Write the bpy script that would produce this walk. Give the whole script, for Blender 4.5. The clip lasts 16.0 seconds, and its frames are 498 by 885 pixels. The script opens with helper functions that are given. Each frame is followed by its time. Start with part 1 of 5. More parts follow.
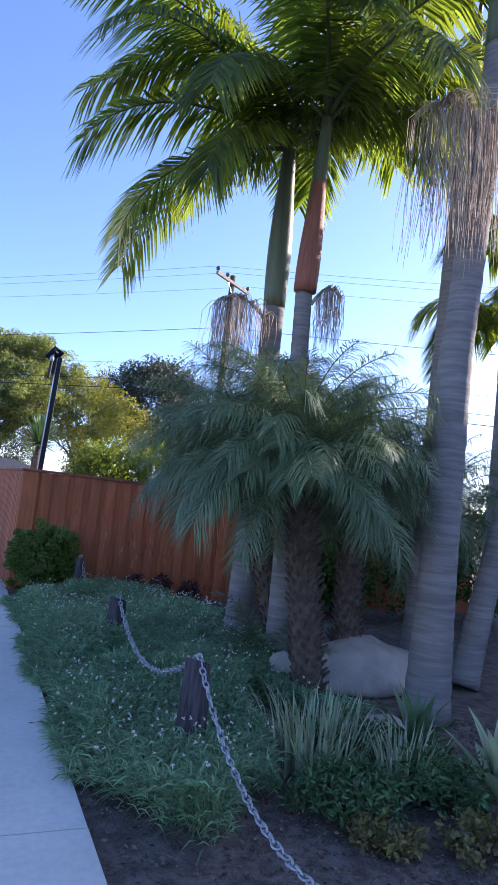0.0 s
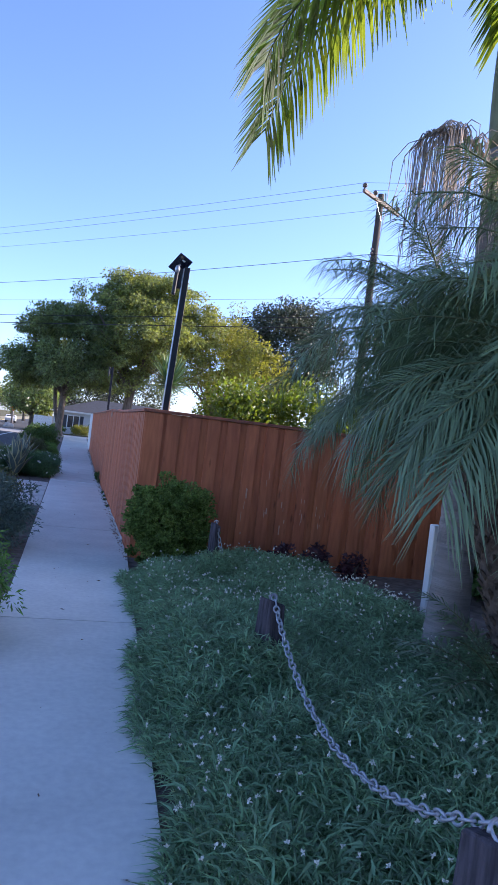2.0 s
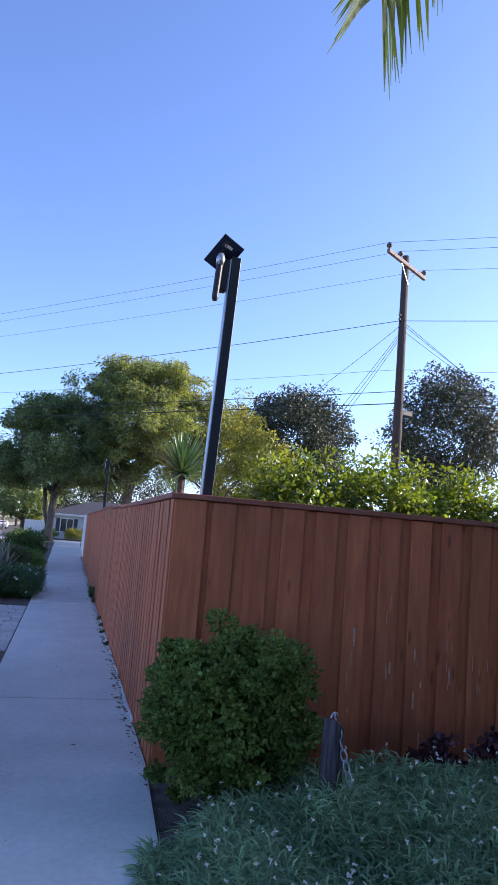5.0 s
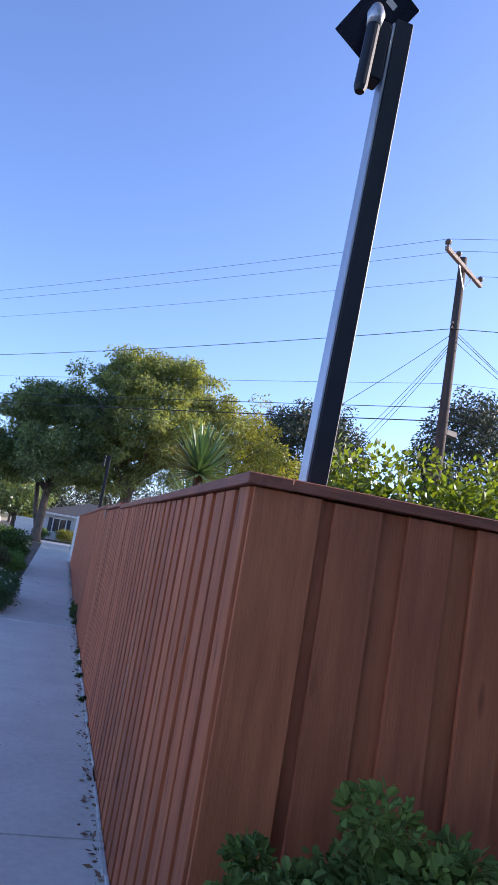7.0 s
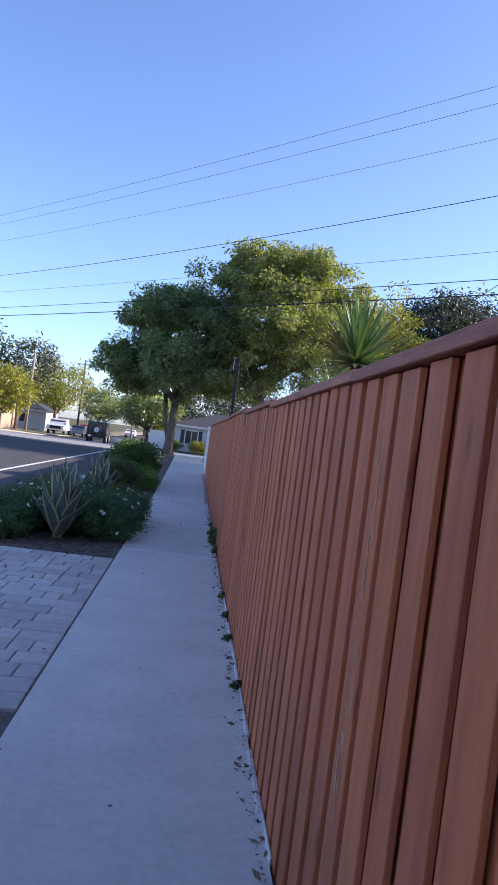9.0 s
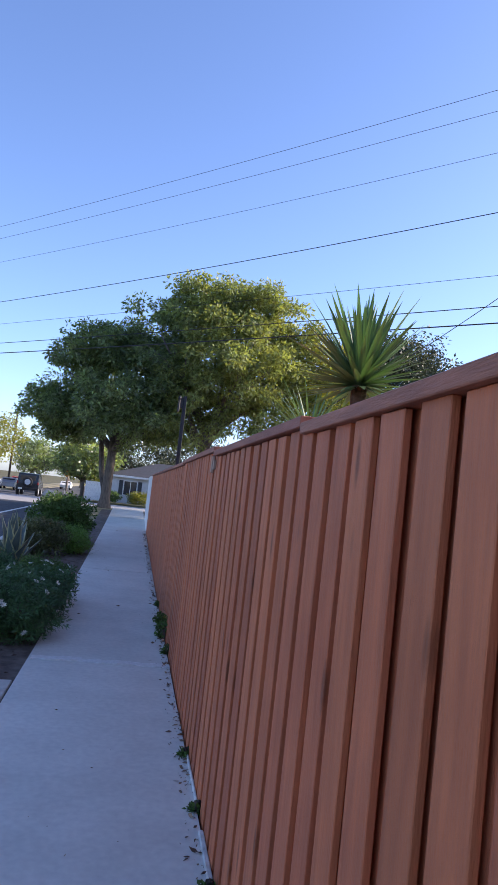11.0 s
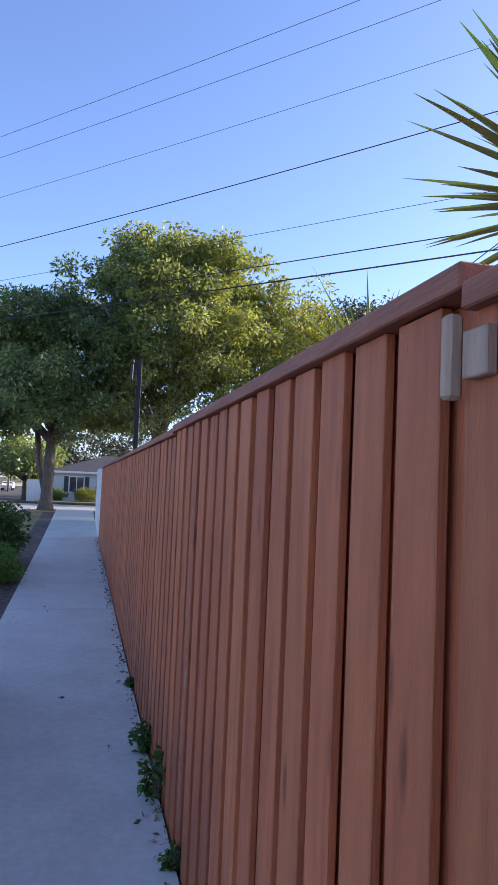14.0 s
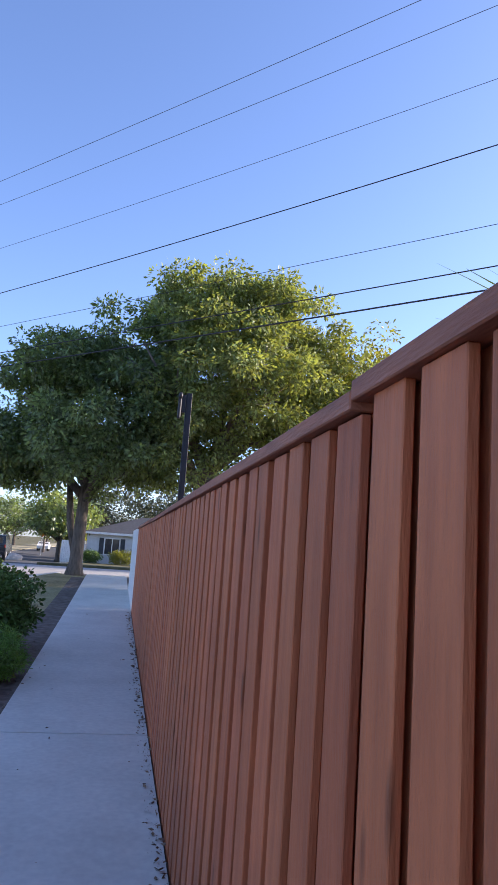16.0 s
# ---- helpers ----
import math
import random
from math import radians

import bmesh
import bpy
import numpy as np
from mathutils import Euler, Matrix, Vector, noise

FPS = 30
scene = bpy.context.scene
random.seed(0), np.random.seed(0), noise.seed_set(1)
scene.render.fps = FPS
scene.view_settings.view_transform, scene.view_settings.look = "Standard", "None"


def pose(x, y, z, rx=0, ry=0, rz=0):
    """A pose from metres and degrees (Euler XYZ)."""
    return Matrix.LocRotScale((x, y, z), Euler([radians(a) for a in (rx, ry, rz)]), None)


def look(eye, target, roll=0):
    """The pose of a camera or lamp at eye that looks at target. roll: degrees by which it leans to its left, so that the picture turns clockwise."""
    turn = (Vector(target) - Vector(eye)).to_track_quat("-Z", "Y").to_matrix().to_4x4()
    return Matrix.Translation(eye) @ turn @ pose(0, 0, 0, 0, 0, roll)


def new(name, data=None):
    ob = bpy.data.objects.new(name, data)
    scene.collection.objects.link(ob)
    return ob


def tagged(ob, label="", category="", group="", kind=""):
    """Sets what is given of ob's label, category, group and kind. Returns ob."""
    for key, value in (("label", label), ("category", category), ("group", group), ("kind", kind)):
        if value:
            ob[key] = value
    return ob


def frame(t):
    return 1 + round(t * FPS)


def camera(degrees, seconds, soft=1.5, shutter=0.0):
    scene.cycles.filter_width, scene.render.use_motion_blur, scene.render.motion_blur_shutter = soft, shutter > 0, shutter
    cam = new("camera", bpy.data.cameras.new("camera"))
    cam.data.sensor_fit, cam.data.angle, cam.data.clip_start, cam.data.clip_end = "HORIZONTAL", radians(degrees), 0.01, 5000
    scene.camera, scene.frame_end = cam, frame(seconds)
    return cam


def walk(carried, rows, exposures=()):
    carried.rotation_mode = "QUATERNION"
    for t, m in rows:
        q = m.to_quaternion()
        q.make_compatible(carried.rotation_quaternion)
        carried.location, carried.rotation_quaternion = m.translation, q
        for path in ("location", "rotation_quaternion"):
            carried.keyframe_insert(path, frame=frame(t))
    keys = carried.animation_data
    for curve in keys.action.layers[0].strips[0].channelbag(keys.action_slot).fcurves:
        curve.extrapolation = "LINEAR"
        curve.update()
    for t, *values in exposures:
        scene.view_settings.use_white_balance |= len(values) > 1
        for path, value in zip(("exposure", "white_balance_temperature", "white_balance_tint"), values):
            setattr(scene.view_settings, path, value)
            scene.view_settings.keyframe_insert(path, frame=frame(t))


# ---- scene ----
cam = camera(39.8, 16.0, soft=1.2)
PATH = [
    (0, (-0.18, 0.729, 1.667), (0.655, 2.537, 1.847), 6.6),
    (0.5, (-0.022, 1.313, 1.662), (0.692, 3.168, 1.885), 5.0),
    (1, (0.165, 2.046, 1.653), (0.72, 3.954, 1.88), 6.4),
    (1.5, (0.266, 2.675, 1.623), (0.923, 4.556, 1.799), 5.3),
    (2, (0.355, 3.308, 1.627), (0.855, 5.245, 1.614), 7.0),
    (2.5, (0.37, 3.976, 1.61), (0.789, 5.93, 1.549), 5.0),
    (3, (0.399, 4.654, 1.622), (0.646, 6.631, 1.801), 8.8),
    (3.5, (0.399, 5.28, 1.614), (0.758, 7.227, 1.896), 5.9),
    (3.7, (0.414, 5.476, 1.584), (0.838, 7.413, 1.849), 4.6),
    (5.8, (0.623, 8.265, 1.606), (1.11, 10.186, 1.875), 4.8),
    (6, (0.652, 8.547, 1.614), (1.095, 10.473, 1.92), 6.0),
    (6.5, (0.63, 9.207, 1.584), (1.085, 11.141, 1.808), 7.8),
    (7, (0.672, 9.843, 1.592), (1.14, 11.762, 1.905), 9.9),
    (7.5, (0.672, 10.405, 1.572), (1.174, 12.331, 1.761), 9.6),
    (8, (0.694, 11.013, 1.549), (1.142, 12.943, 1.825), 8.4),
    (8.5, (0.733, 11.635, 1.599), (1.151, 13.585, 1.759), 6.4),
    (9, (0.713, 12.254, 1.576), (0.872, 14.248, 1.568), 7.5),
    (9.5, (0.703, 12.853, 1.600), (1.027, 14.826, 1.632), 10.7),
    (11.8, (0.658, 15.822, 1.592), (0.909, 17.796, 1.799), 4.2),
    (12, (0.632, 16.086, 1.612), (0.78, 18.068, 1.832), 6.5),
    (12.5, (0.548, 16.652, 1.625), (0.755, 18.62, 1.914), 7.5),
    (13, (0.604, 17.269, 1.613), (0.959, 19.216, 1.9), 5.7),
    (13.5, (0.634, 17.937, 1.627), (1.043, 19.884, 1.834), 3.2),
    (14, (0.727, 18.573, 1.595), (1.196, 20.513, 1.72), 2.5),
    (14.5, (0.713, 19.191, 1.606), (1.098, 21.153, 1.666), 4.0),
    (15, (0.781, 19.781, 1.595), (1.042, 21.76, 1.717), 4.4),
    (15.5, (0.776, 20.429, 1.594), (0.989, 22.41, 1.771), 7.7),
    (16, (0.811, 21.114, 1.592), (1.159, 23.059, 1.899), 4.0),
]
walk(cam, [(t, look(eye, target, roll)) for t, eye, target, roll in PATH], [(0, 1.30, 5800, 26), (2, 1.32, 5820, 26), (4, 1.18, 5800, 26), (9, 1.13, 6050, 24), (16, 1.25, 6230, 23)])

# ---- world, sun, exposure ----
SUN_AZ, SUN_EL = 7.0, 22.0          # degrees: from +x towards +y, above the horizon
sun_to = Vector((math.cos(radians(SUN_AZ)) * math.cos(radians(SUN_EL)), math.sin(radians(SUN_AZ)) * math.cos(radians(SUN_EL)), math.sin(radians(SUN_EL))))
world = bpy.data.worlds.new("world")
scene.world = world
world.use_nodes = True
wn = world.node_tree
wn.nodes.clear()
sky = wn.nodes.new("ShaderNodeTexSky")
sky.sky_type = 'NISHITA'
sky.sun_disc = False
sky.sun_elevation = radians(SUN_EL)
sky.sun_rotation = radians(90 - SUN_AZ)
sky.air_density, sky.dust_density, sky.ozone_density = 0.76, 0.8, 3.3
bg = wn.nodes.new("ShaderNodeBackground")
bg.inputs["Strength"].default_value = 0.15
wo = wn.nodes.new("ShaderNodeOutputWorld")
wn.links.new(sky.outputs[0], bg.inputs[0])
wn.links.new(bg.outputs[0], wo.inputs[0])
sun_data = bpy.data.lights.new("sun", 'SUN')
sun_data.energy, sun_data.angle, sun_data.color = 5.0, radians(0.5), (1.0, 0.88, 0.68)
sun = new("sun", sun_data)
sun.matrix_world = look(sun_to * 60, (0, 0, 0))

rng = np.random.default_rng(7)


# ---- materials ----
def mat(name, c1, c2=None, rough=0.8, scale=8.0, detail=6.0, bump=0.0, bump_scale=None, stretch=(1, 1, 1), metal=0.0, rand=0.0, translucent=0.0, spec=0.5, big=0.0, island=False, tcol=None, knots=0.0):
    """A surface: two colours mixed by grain noise, a broad stain noise, optional bump, per-object variation and translucency."""
    m = bpy.data.materials.new(name)
    m.use_nodes = True
    nt = m.node_tree
    n, l = nt.nodes, nt.links
    b = n["Principled BSDF"]
    b.inputs["Roughness"].default_value = rough
    b.inputs["Metallic"].default_value = metal
    b.inputs["Specular IOR Level"].default_value = spec
    tc = n.new("ShaderNodeTexCoord")
    mp = n.new("ShaderNodeMapping")
    mp.inputs["Scale"].default_value = stretch
    l.new(tc.outputs["Object"], mp.inputs[0])
    if rand and not island:
        sh = n.new("ShaderNodeVectorMath")
        sh.operation = 'MULTIPLY'
        sh.inputs[1].default_value = (37.0, 53.0, 71.0)
        l.new(n.new("ShaderNodeObjectInfo").outputs["Random"], sh.inputs[0])
        l.new(sh.outputs[0], mp.inputs["Location"])
    c2 = c2 or tuple(v * 0.75 for v in c1)
    nz = n.new("ShaderNodeTexNoise")
    nz.inputs["Scale"].default_value, nz.inputs["Detail"].default_value = scale, detail
    l.new(mp.outputs[0], nz.inputs["Vector"])
    ramp = n.new("ShaderNodeValToRGB")
    ramp.color_ramp.elements[0].position, ramp.color_ramp.elements[1].position = 0.32, 0.68
    ramp.color_ramp.elements[0].color, ramp.color_ramp.elements[1].color = (*c2, 1), (*c1, 1)
    l.new(nz.outputs[0], ramp.inputs[0])
    col = ramp.outputs[0]
    if knots:
        km = n.new("ShaderNodeMapping")
        km.inputs["Scale"].default_value = (9.0 if stretch[0] > stretch[2] else 2.2, 9.0, 2.2 if stretch[0] > stretch[2] else 9.0)
        l.new(tc.outputs["Object"], km.inputs[0])
        if rand and not island:
            l.new(sh.outputs[0], km.inputs["Location"])
        vo = n.new("ShaderNodeTexVoronoi")
        vo.inputs["Scale"].default_value = 1.0
        l.new(km.outputs[0], vo.inputs["Vector"])
        kr = n.new("ShaderNodeMapRange")
        kr.inputs[1].default_value, kr.inputs[2].default_value, kr.inputs[3].default_value, kr.inputs[4].default_value = 0.07, 0.17, 1 - knots, 1.0
        l.new(vo.outputs["Distance"], kr.inputs[0])
        kh = n.new("ShaderNodeHueSaturation")
        l.new(kr.outputs[0], kh.inputs["Value"])
        l.new(col, kh.inputs["Color"])
        col = kh.outputs[0]
    if big:
        nb = n.new("ShaderNodeTexNoise")
        nb.inputs["Scale"].default_value, nb.inputs["Detail"].default_value = scale * 0.09, 3
        l.new(mp.outputs[0], nb.inputs["Vector"])
        mr = n.new("ShaderNodeMapRange")
        mr.inputs[1].default_value, mr.inputs[2].default_value, mr.inputs[3].default_value, mr.inputs[4].default_value = 0.3, 0.7, 1 - big, 1 + big
        l.new(nb.outputs[0], mr.inputs[0])
        hs = n.new("ShaderNodeHueSaturation")
        l.new(mr.outputs[0], hs.inputs["Value"])
        l.new(col, hs.inputs["Color"])
        col = hs.outputs[0]
    if rand:
        if island:
            src = n.new("ShaderNodeNewGeometry").outputs["Random Per Island"]
        else:
            src = n.new("ShaderNodeObjectInfo").outputs["Random"]
        mr = n.new("ShaderNodeMapRange")
        mr.inputs[3].default_value, mr.inputs[4].default_value = 1 - rand, 1 + rand
        l.new(src, mr.inputs[0])
        mh = n.new("ShaderNodeMapRange")
        mh.inputs[3].default_value, mh.inputs[4].default_value = 0.5 - rand * 0.025, 0.5 + rand * 0.025
        l.new(src, mh.inputs[0])
        hs = n.new("ShaderNodeHueSaturation")
        l.new(mr.outputs[0], hs.inputs["Value"])
        l.new(mh.outputs[0], hs.inputs["Hue"])
        l.new(col, hs.inputs["Color"])
        col = hs.outputs[0]
    l.new(col, b.inputs["Base Color"])
    if bump:
        nb = n.new("ShaderNodeTexNoise")
        nb.inputs["Scale"].default_value, nb.inputs["Detail"].default_value = bump_scale or scale * 3, 8
        l.new(mp.outputs[0], nb.inputs["Vector"])
        bp = n.new("ShaderNodeBump")
        bp.inputs["Strength"].default_value, bp.inputs["Distance"].default_value = bump, 0.02
        l.new(nb.outputs[0], bp.inputs["Height"])
        l.new(bp.outputs[0], b.inputs["Normal"])
    if translucent:
        tr = n.new("ShaderNodeBsdfTranslucent")
        if tcol:
            tm = n.new("ShaderNodeMixRGB")
            tm.blend_type = 'MULTIPLY'
            tm.inputs[0].default_value = 1.0
            tm.inputs[2].default_value = (*tcol, 1)
            l.new(col, tm.inputs[1])
            l.new(tm.outputs[0], tr.inputs[0])
        else:
            l.new(col, tr.inputs[0])
        mx = n.new("ShaderNodeMixShader")
        mx.inputs[0].default_value = translucent
        l.new(b.outputs[0], mx.inputs[1])
        l.new(tr.outputs[0], mx.inputs[2])
        l.new(mx.outputs[0], n["Material Output"].inputs[0])
    return m


M_CONC = mat("sidewalk_concrete", (0.68, 0.665, 0.605), (0.60, 0.585, 0.54), 0.9, 22, 8, 0.10, 220, big=0.07, spec=0.25)
M_PAVER = mat("paver_stone", (0.55, 0.52, 0.47), (0.44, 0.41, 0.38), 0.9, 14, 6, 0.2, 160, rand=0.14)
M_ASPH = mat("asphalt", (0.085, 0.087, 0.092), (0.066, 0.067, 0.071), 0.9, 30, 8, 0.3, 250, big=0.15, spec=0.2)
M_PAINT = mat("road_paint", (0.72, 0.72, 0.68), (0.52, 0.52, 0.5), 0.8, 12, 6)
# Side street asphalt; its sunlight is put into the paler colour.
M_CROSS = mat("sunlit_asphalt", (0.30, 0.29, 0.28), (0.24, 0.235, 0.23), 0.9, 4, 8, 0.1, 200)
M_SOIL = mat("garden_soil", (0.22, 0.18, 0.155), (0.11, 0.088, 0.075), 0.95, 9, 10, 0.9, 60, big=0.2, spec=0.1)
M_EARTH = mat("dry_earth", (0.145, 0.130, 0.075), (0.085, 0.085, 0.045), 0.95, 3, 10, 0.5, 40, big=0.25, spec=0.1)
# Verge earth, made paler so that it bounces sunlight onto the fence.
M_VERGE = mat("pale_bounce_verge", (0.36, 0.32, 0.22), (0.24, 0.22, 0.14), 0.95, 3, 10, 0.5, 40, big=0.25, spec=0.1)
M_MULCH = mat("bark_mulch", (0.24, 0.18, 0.15), (0.11, 0.08, 0.066), 0.95, 40, 8, 0.9, 90, rand=0.4, island=True, spec=0.1)
M_LAWN = mat("dry_lawn", (0.40, 0.34, 0.19), (0.27, 0.24, 0.115), 0.95, 14, 10, 0.8, 120, big=0.25, spec=0.1)
M_FENCE = mat("stained_redwood", (0.520, 0.160, 0.066), (0.385, 0.112, 0.047), 0.62, 3.2, 9, 0.22, 22, stretch=(8, 8, 0.9), rand=0.085, spec=0.35, big=0.22, knots=0.5)
# Same stain as the boards; the shade behind them is put into the colour.
M_FENCE_BACK = mat("stained_redwood_shaded", (0.37, 0.110, 0.047), (0.27, 0.077, 0.034), 0.7, 5.0, 9, 0.25, 26, stretch=(9, 9, 0.7), rand=0.16, spec=0.3)
M_CAPX = mat("stained_cap_cross", (0.37, 0.135, 0.076), (0.25, 0.088, 0.050), 0.6, 5.0, 9, 0.25, 26, stretch=(0.8, 7, 7), rand=0.15, spec=0.35)
M_RAWWOOD = mat("bare_weathered_wood", (0.50, 0.35, 0.25), (0.36, 0.24, 0.165), 0.8, 5, 8, 0.2, 30, stretch=(9, 9, 0.8))
M_SCUFF = mat("scraped_bare_wood", (0.58, 0.37, 0.26), (0.44, 0.26, 0.18), 0.85, 20, 6, 0.1, 60)
M_BLACK = mat("black_powder_coat", (0.012, 0.014, 0.020), (0.009, 0.010, 0.015), 0.52, 14, 4, 0.05, 200, spec=0.4)
M_STEEL = mat("pale_galvanised_steel", (0.50, 0.52, 0.56), (0.42, 0.44, 0.48), 0.35, 10, 4, 0.05, 100, metal=0.6)
M_SOLAR = mat("solar_cells", (0.012, 0.014, 0.028), (0.008, 0.009, 0.02), 0.2, 30, 2)
M_WHITEPL = mat("white_plastic", (0.75, 0.75, 0.74), (0.68, 0.68, 0.67), 0.45, 8, 2)
M_WHITEW = mat("white_render", (0.74, 0.73, 0.70), (0.66, 0.65, 0.62), 0.85, 6, 8, 0.15, 120, big=0.06)
M_POLE = mat("creosoted_pole", (0.085, 0.062, 0.048), (0.05, 0.038, 0.030), 0.9, 6, 8, 0.5, 40, stretch=(6, 6, 0.5))
M_ARM = mat("grey_crossarm", (0.30, 0.25, 0.21), (0.20, 0.165, 0.14), 0.9, 6, 8, 0.3, 40, stretch=(1, 6, 6))
M_CERAM = mat("brown_insulator", (0.16, 0.13, 0.12), (0.10, 0.08, 0.07), 0.3, 4, 2)
M_WIRE = mat("cable_rubber", (0.02, 0.02, 0.022), (0.015, 0.015, 0.016), 0.6, 4, 2)
M_WIREG = mat("bare_conductor", (0.09, 0.10, 0.12), (0.07, 0.08, 0.10), 0.5, 4, 2, metal=0.3)
M_BOLL = mat("weathered_post", (0.125, 0.108, 0.120), (0.040, 0.034, 0.040), 0.9, 6, 9, 0.5, 40, stretch=(8, 8, 0.7), spec=0.2)
M_CHAIN = mat("galvanised_chain", (0.50, 0.51, 0.54), (0.36, 0.37, 0.40), 0.5, 30, 4, metal=0.55)
M_ROCK = mat("sandstone", (0.52, 0.45, 0.38), (0.38, 0.33, 0.28), 0.95, 5, 10, 0.6, 30, big=0.2, spec=0.15)
M_BARK = mat("grey_bark", (0.20, 0.165, 0.135), (0.11, 0.09, 0.075), 0.95, 5, 10, 0.8, 26, stretch=(4, 4, 0.8), spec=0.1)
M_PALMT = mat("ringed_palm_trunk", (0.30, 0.275, 0.26), (0.19, 0.17, 0.16), 0.85, 4, 9, 0.5, 22, stretch=(0.7, 0.7, 8), spec=0.2, big=0.15)
M_SHAFT = mat("green_crownshaft", (0.175, 0.195, 0.105), (0.110, 0.125, 0.070), 0.5, 4, 6, 0.15, 30, stretch=(5, 5, 0.6), spec=0.4)
M_SHEATH = mat("dead_leaf_sheath", (0.36, 0.125, 0.070), (0.22, 0.075, 0.045), 0.7, 5, 8, 0.3, 30, stretch=(6, 6, 0.6))
M_PHOENT = mat("shaggy_palm_trunk", (0.17, 0.13, 0.10), (0.085, 0.063, 0.048), 0.95, 16, 8, 0.9, 40, spec=0.1)
M_STRAW = mat("dry_flower_stalk", (0.70, 0.61, 0.52), (0.52, 0.44, 0.36), 0.85, 9, 4, rand=0.2, island=True, translucent=0.45)
M_KING = mat("king_palm_leaf", (0.092, 0.140, 0.062), (0.055, 0.090, 0.042), 0.6, 3, 4, rand=0.4, island=True, translucent=0.48, tcol=(4.6, 3.7, 0.5), spec=0.3)
M_PYGMY = mat("pygmy_palm_leaf", (0.190, 0.265, 0.128), (0.120, 0.182, 0.090), 0.48, 3, 4, rand=0.3, island=True, translucent=0.22, spec=0.5)
M_RACHIS = mat("palm_rachis", (0.14, 0.16, 0.06), (0.09, 0.105, 0.04), 0.55, 6, 4)
M_LEAF = mat("tree_leaf", (0.165, 0.230, 0.108), (0.098, 0.150, 0.072), 0.38, 2, 4, rand=0.5, island=True, translucent=0.45, tcol=(2.0, 1.7, 0.6), spec=0.6)
# Yellower copy of the tree leaf, with the crown's sunlight put into the colour.
M_LEAFS = mat("sunny_tree_leaf", (0.205, 0.255, 0.090), (0.118, 0.160, 0.060), 0.5, 2, 4, rand=0.45, island=True, translucent=0.40, tcol=(2.0, 1.7, 0.6), spec=0.4)
M_LEAFY = mat("yellow_green_leaf", (0.205, 0.228, 0.042), (0.135, 0.160, 0.032), 0.5, 2, 4, rand=0.35, island=True, translucent=0.42, tcol=(1.9, 1.6, 0.5))
M_LEAFD = mat("dark_oak_leaf", (0.074, 0.090, 0.044), (0.042, 0.054, 0.028), 0.6, 2, 4, rand=0.4, island=True, translucent=0.2)
M_CITRUS = mat("citrus_leaf", (0.130, 0.185, 0.022), (0.085, 0.130, 0.018), 0.4, 2, 4, rand=0.35, island=True, translucent=0.42, tcol=(2.0, 1.8, 0.5))
M_BUSH = mat("glossy_shrub_leaf", (0.110, 0.185, 0.042), (0.065, 0.115, 0.028), 0.55, 3, 4, rand=0.45, island=True, translucent=0.25, spec=0.28)
M_BUSHC = mat("rounded_shrub_leaf", (0.200, 0.275, 0.062), (0.105, 0.158, 0.038), 0.65, 3, 4, rand=0.5, island=True, translucent=0.32, spec=0.2)
M_BUSHB = mat("bright_shrub_leaf", (0.185, 0.335, 0.052), (0.125, 0.240, 0.038), 0.45, 3, 4, rand=0.35, island=True, translucent=0.3)
M_BUSHG = mat("grey_green_leaf", (0.120, 0.165, 0.125), (0.070, 0.105, 0.078), 0.65, 3, 4, rand=0.35, island=True, translucent=0.2)
M_BUSHO = mat("olive_shrub_leaf", (0.135, 0.145, 0.046), (0.085, 0.095, 0.034), 0.55, 3, 4, rand=0.4, island=True, translucent=0.25)
M_NEEDLE = mat("rosemary_leaf", (0.092, 0.185, 0.062), (0.055, 0.118, 0.042), 0.55, 3, 4, rand=0.45, island=True, translucent=0.2)
M_GCOVER = mat("ground_cover_leaf", (0.290, 0.440, 0.245), (0.190, 0.315, 0.160), 0.50, 3, 4, rand=0.45, island=True, translucent=0.45)
M_PETAL = mat("white_petal", (0.80, 0.78, 0.70), (0.68, 0.66, 0.55), 0.7, 5, 2, rand=0.12, island=True, translucent=0.2)
M_AGAVE = mat("blue_agave", (0.130, 0.175, 0.150), (0.085, 0.120, 0.105), 0.5, 3, 5, 0.1, 30, stretch=(6, 6, 1))
M_AGAVEM = mat("cream_agave_margin", (0.50, 0.48, 0.27), (0.40, 0.38, 0.20), 0.55, 6, 4)
M_STRIPE = mat("striped_grass_blade", (0.42, 0.48, 0.30), (0.25, 0.32, 0.18), 0.55, 6, 4, rand=0.35, island=True, translucent=0.25)
M_YUCCA = mat("yucca_blade", (0.110, 0.185, 0.085), (0.072, 0.125, 0.060), 0.4, 3, 4, rand=0.35, island=True, translucent=0.16, tcol=(1.4, 1.7, 0.6), spec=0.5)
M_RED = mat("red_succulent", (0.085, 0.022, 0.028), (0.045, 0.012, 0.018), 0.5, 6, 3, rand=0.4, island=True)
M_SEDUM = mat("yellow_sedum", (0.20, 0.17, 0.05), (0.12, 0.12, 0.04), 0.6, 6, 3, rand=0.4, island=True, translucent=0.2)
M_ROOF = mat("grey_shingle", (0.036, 0.040, 0.052), (0.024, 0.028, 0.036), 0.9, 4, 8, 0.3, 30)
M_WALLP = mat("pale_house_wall", (0.62, 0.62, 0.62), (0.55, 0.55, 0.55), 0.85, 5, 6, 0.1, 100)
M_WALLT = mat("tan_house_wall", (0.42, 0.30, 0.21), (0.34, 0.24, 0.17), 0.85, 5, 6, 0.1, 100)
M_TRIM = mat("white_trim", (0.78, 0.78, 0.76), (0.70, 0.70, 0.68), 0.6, 5, 3)
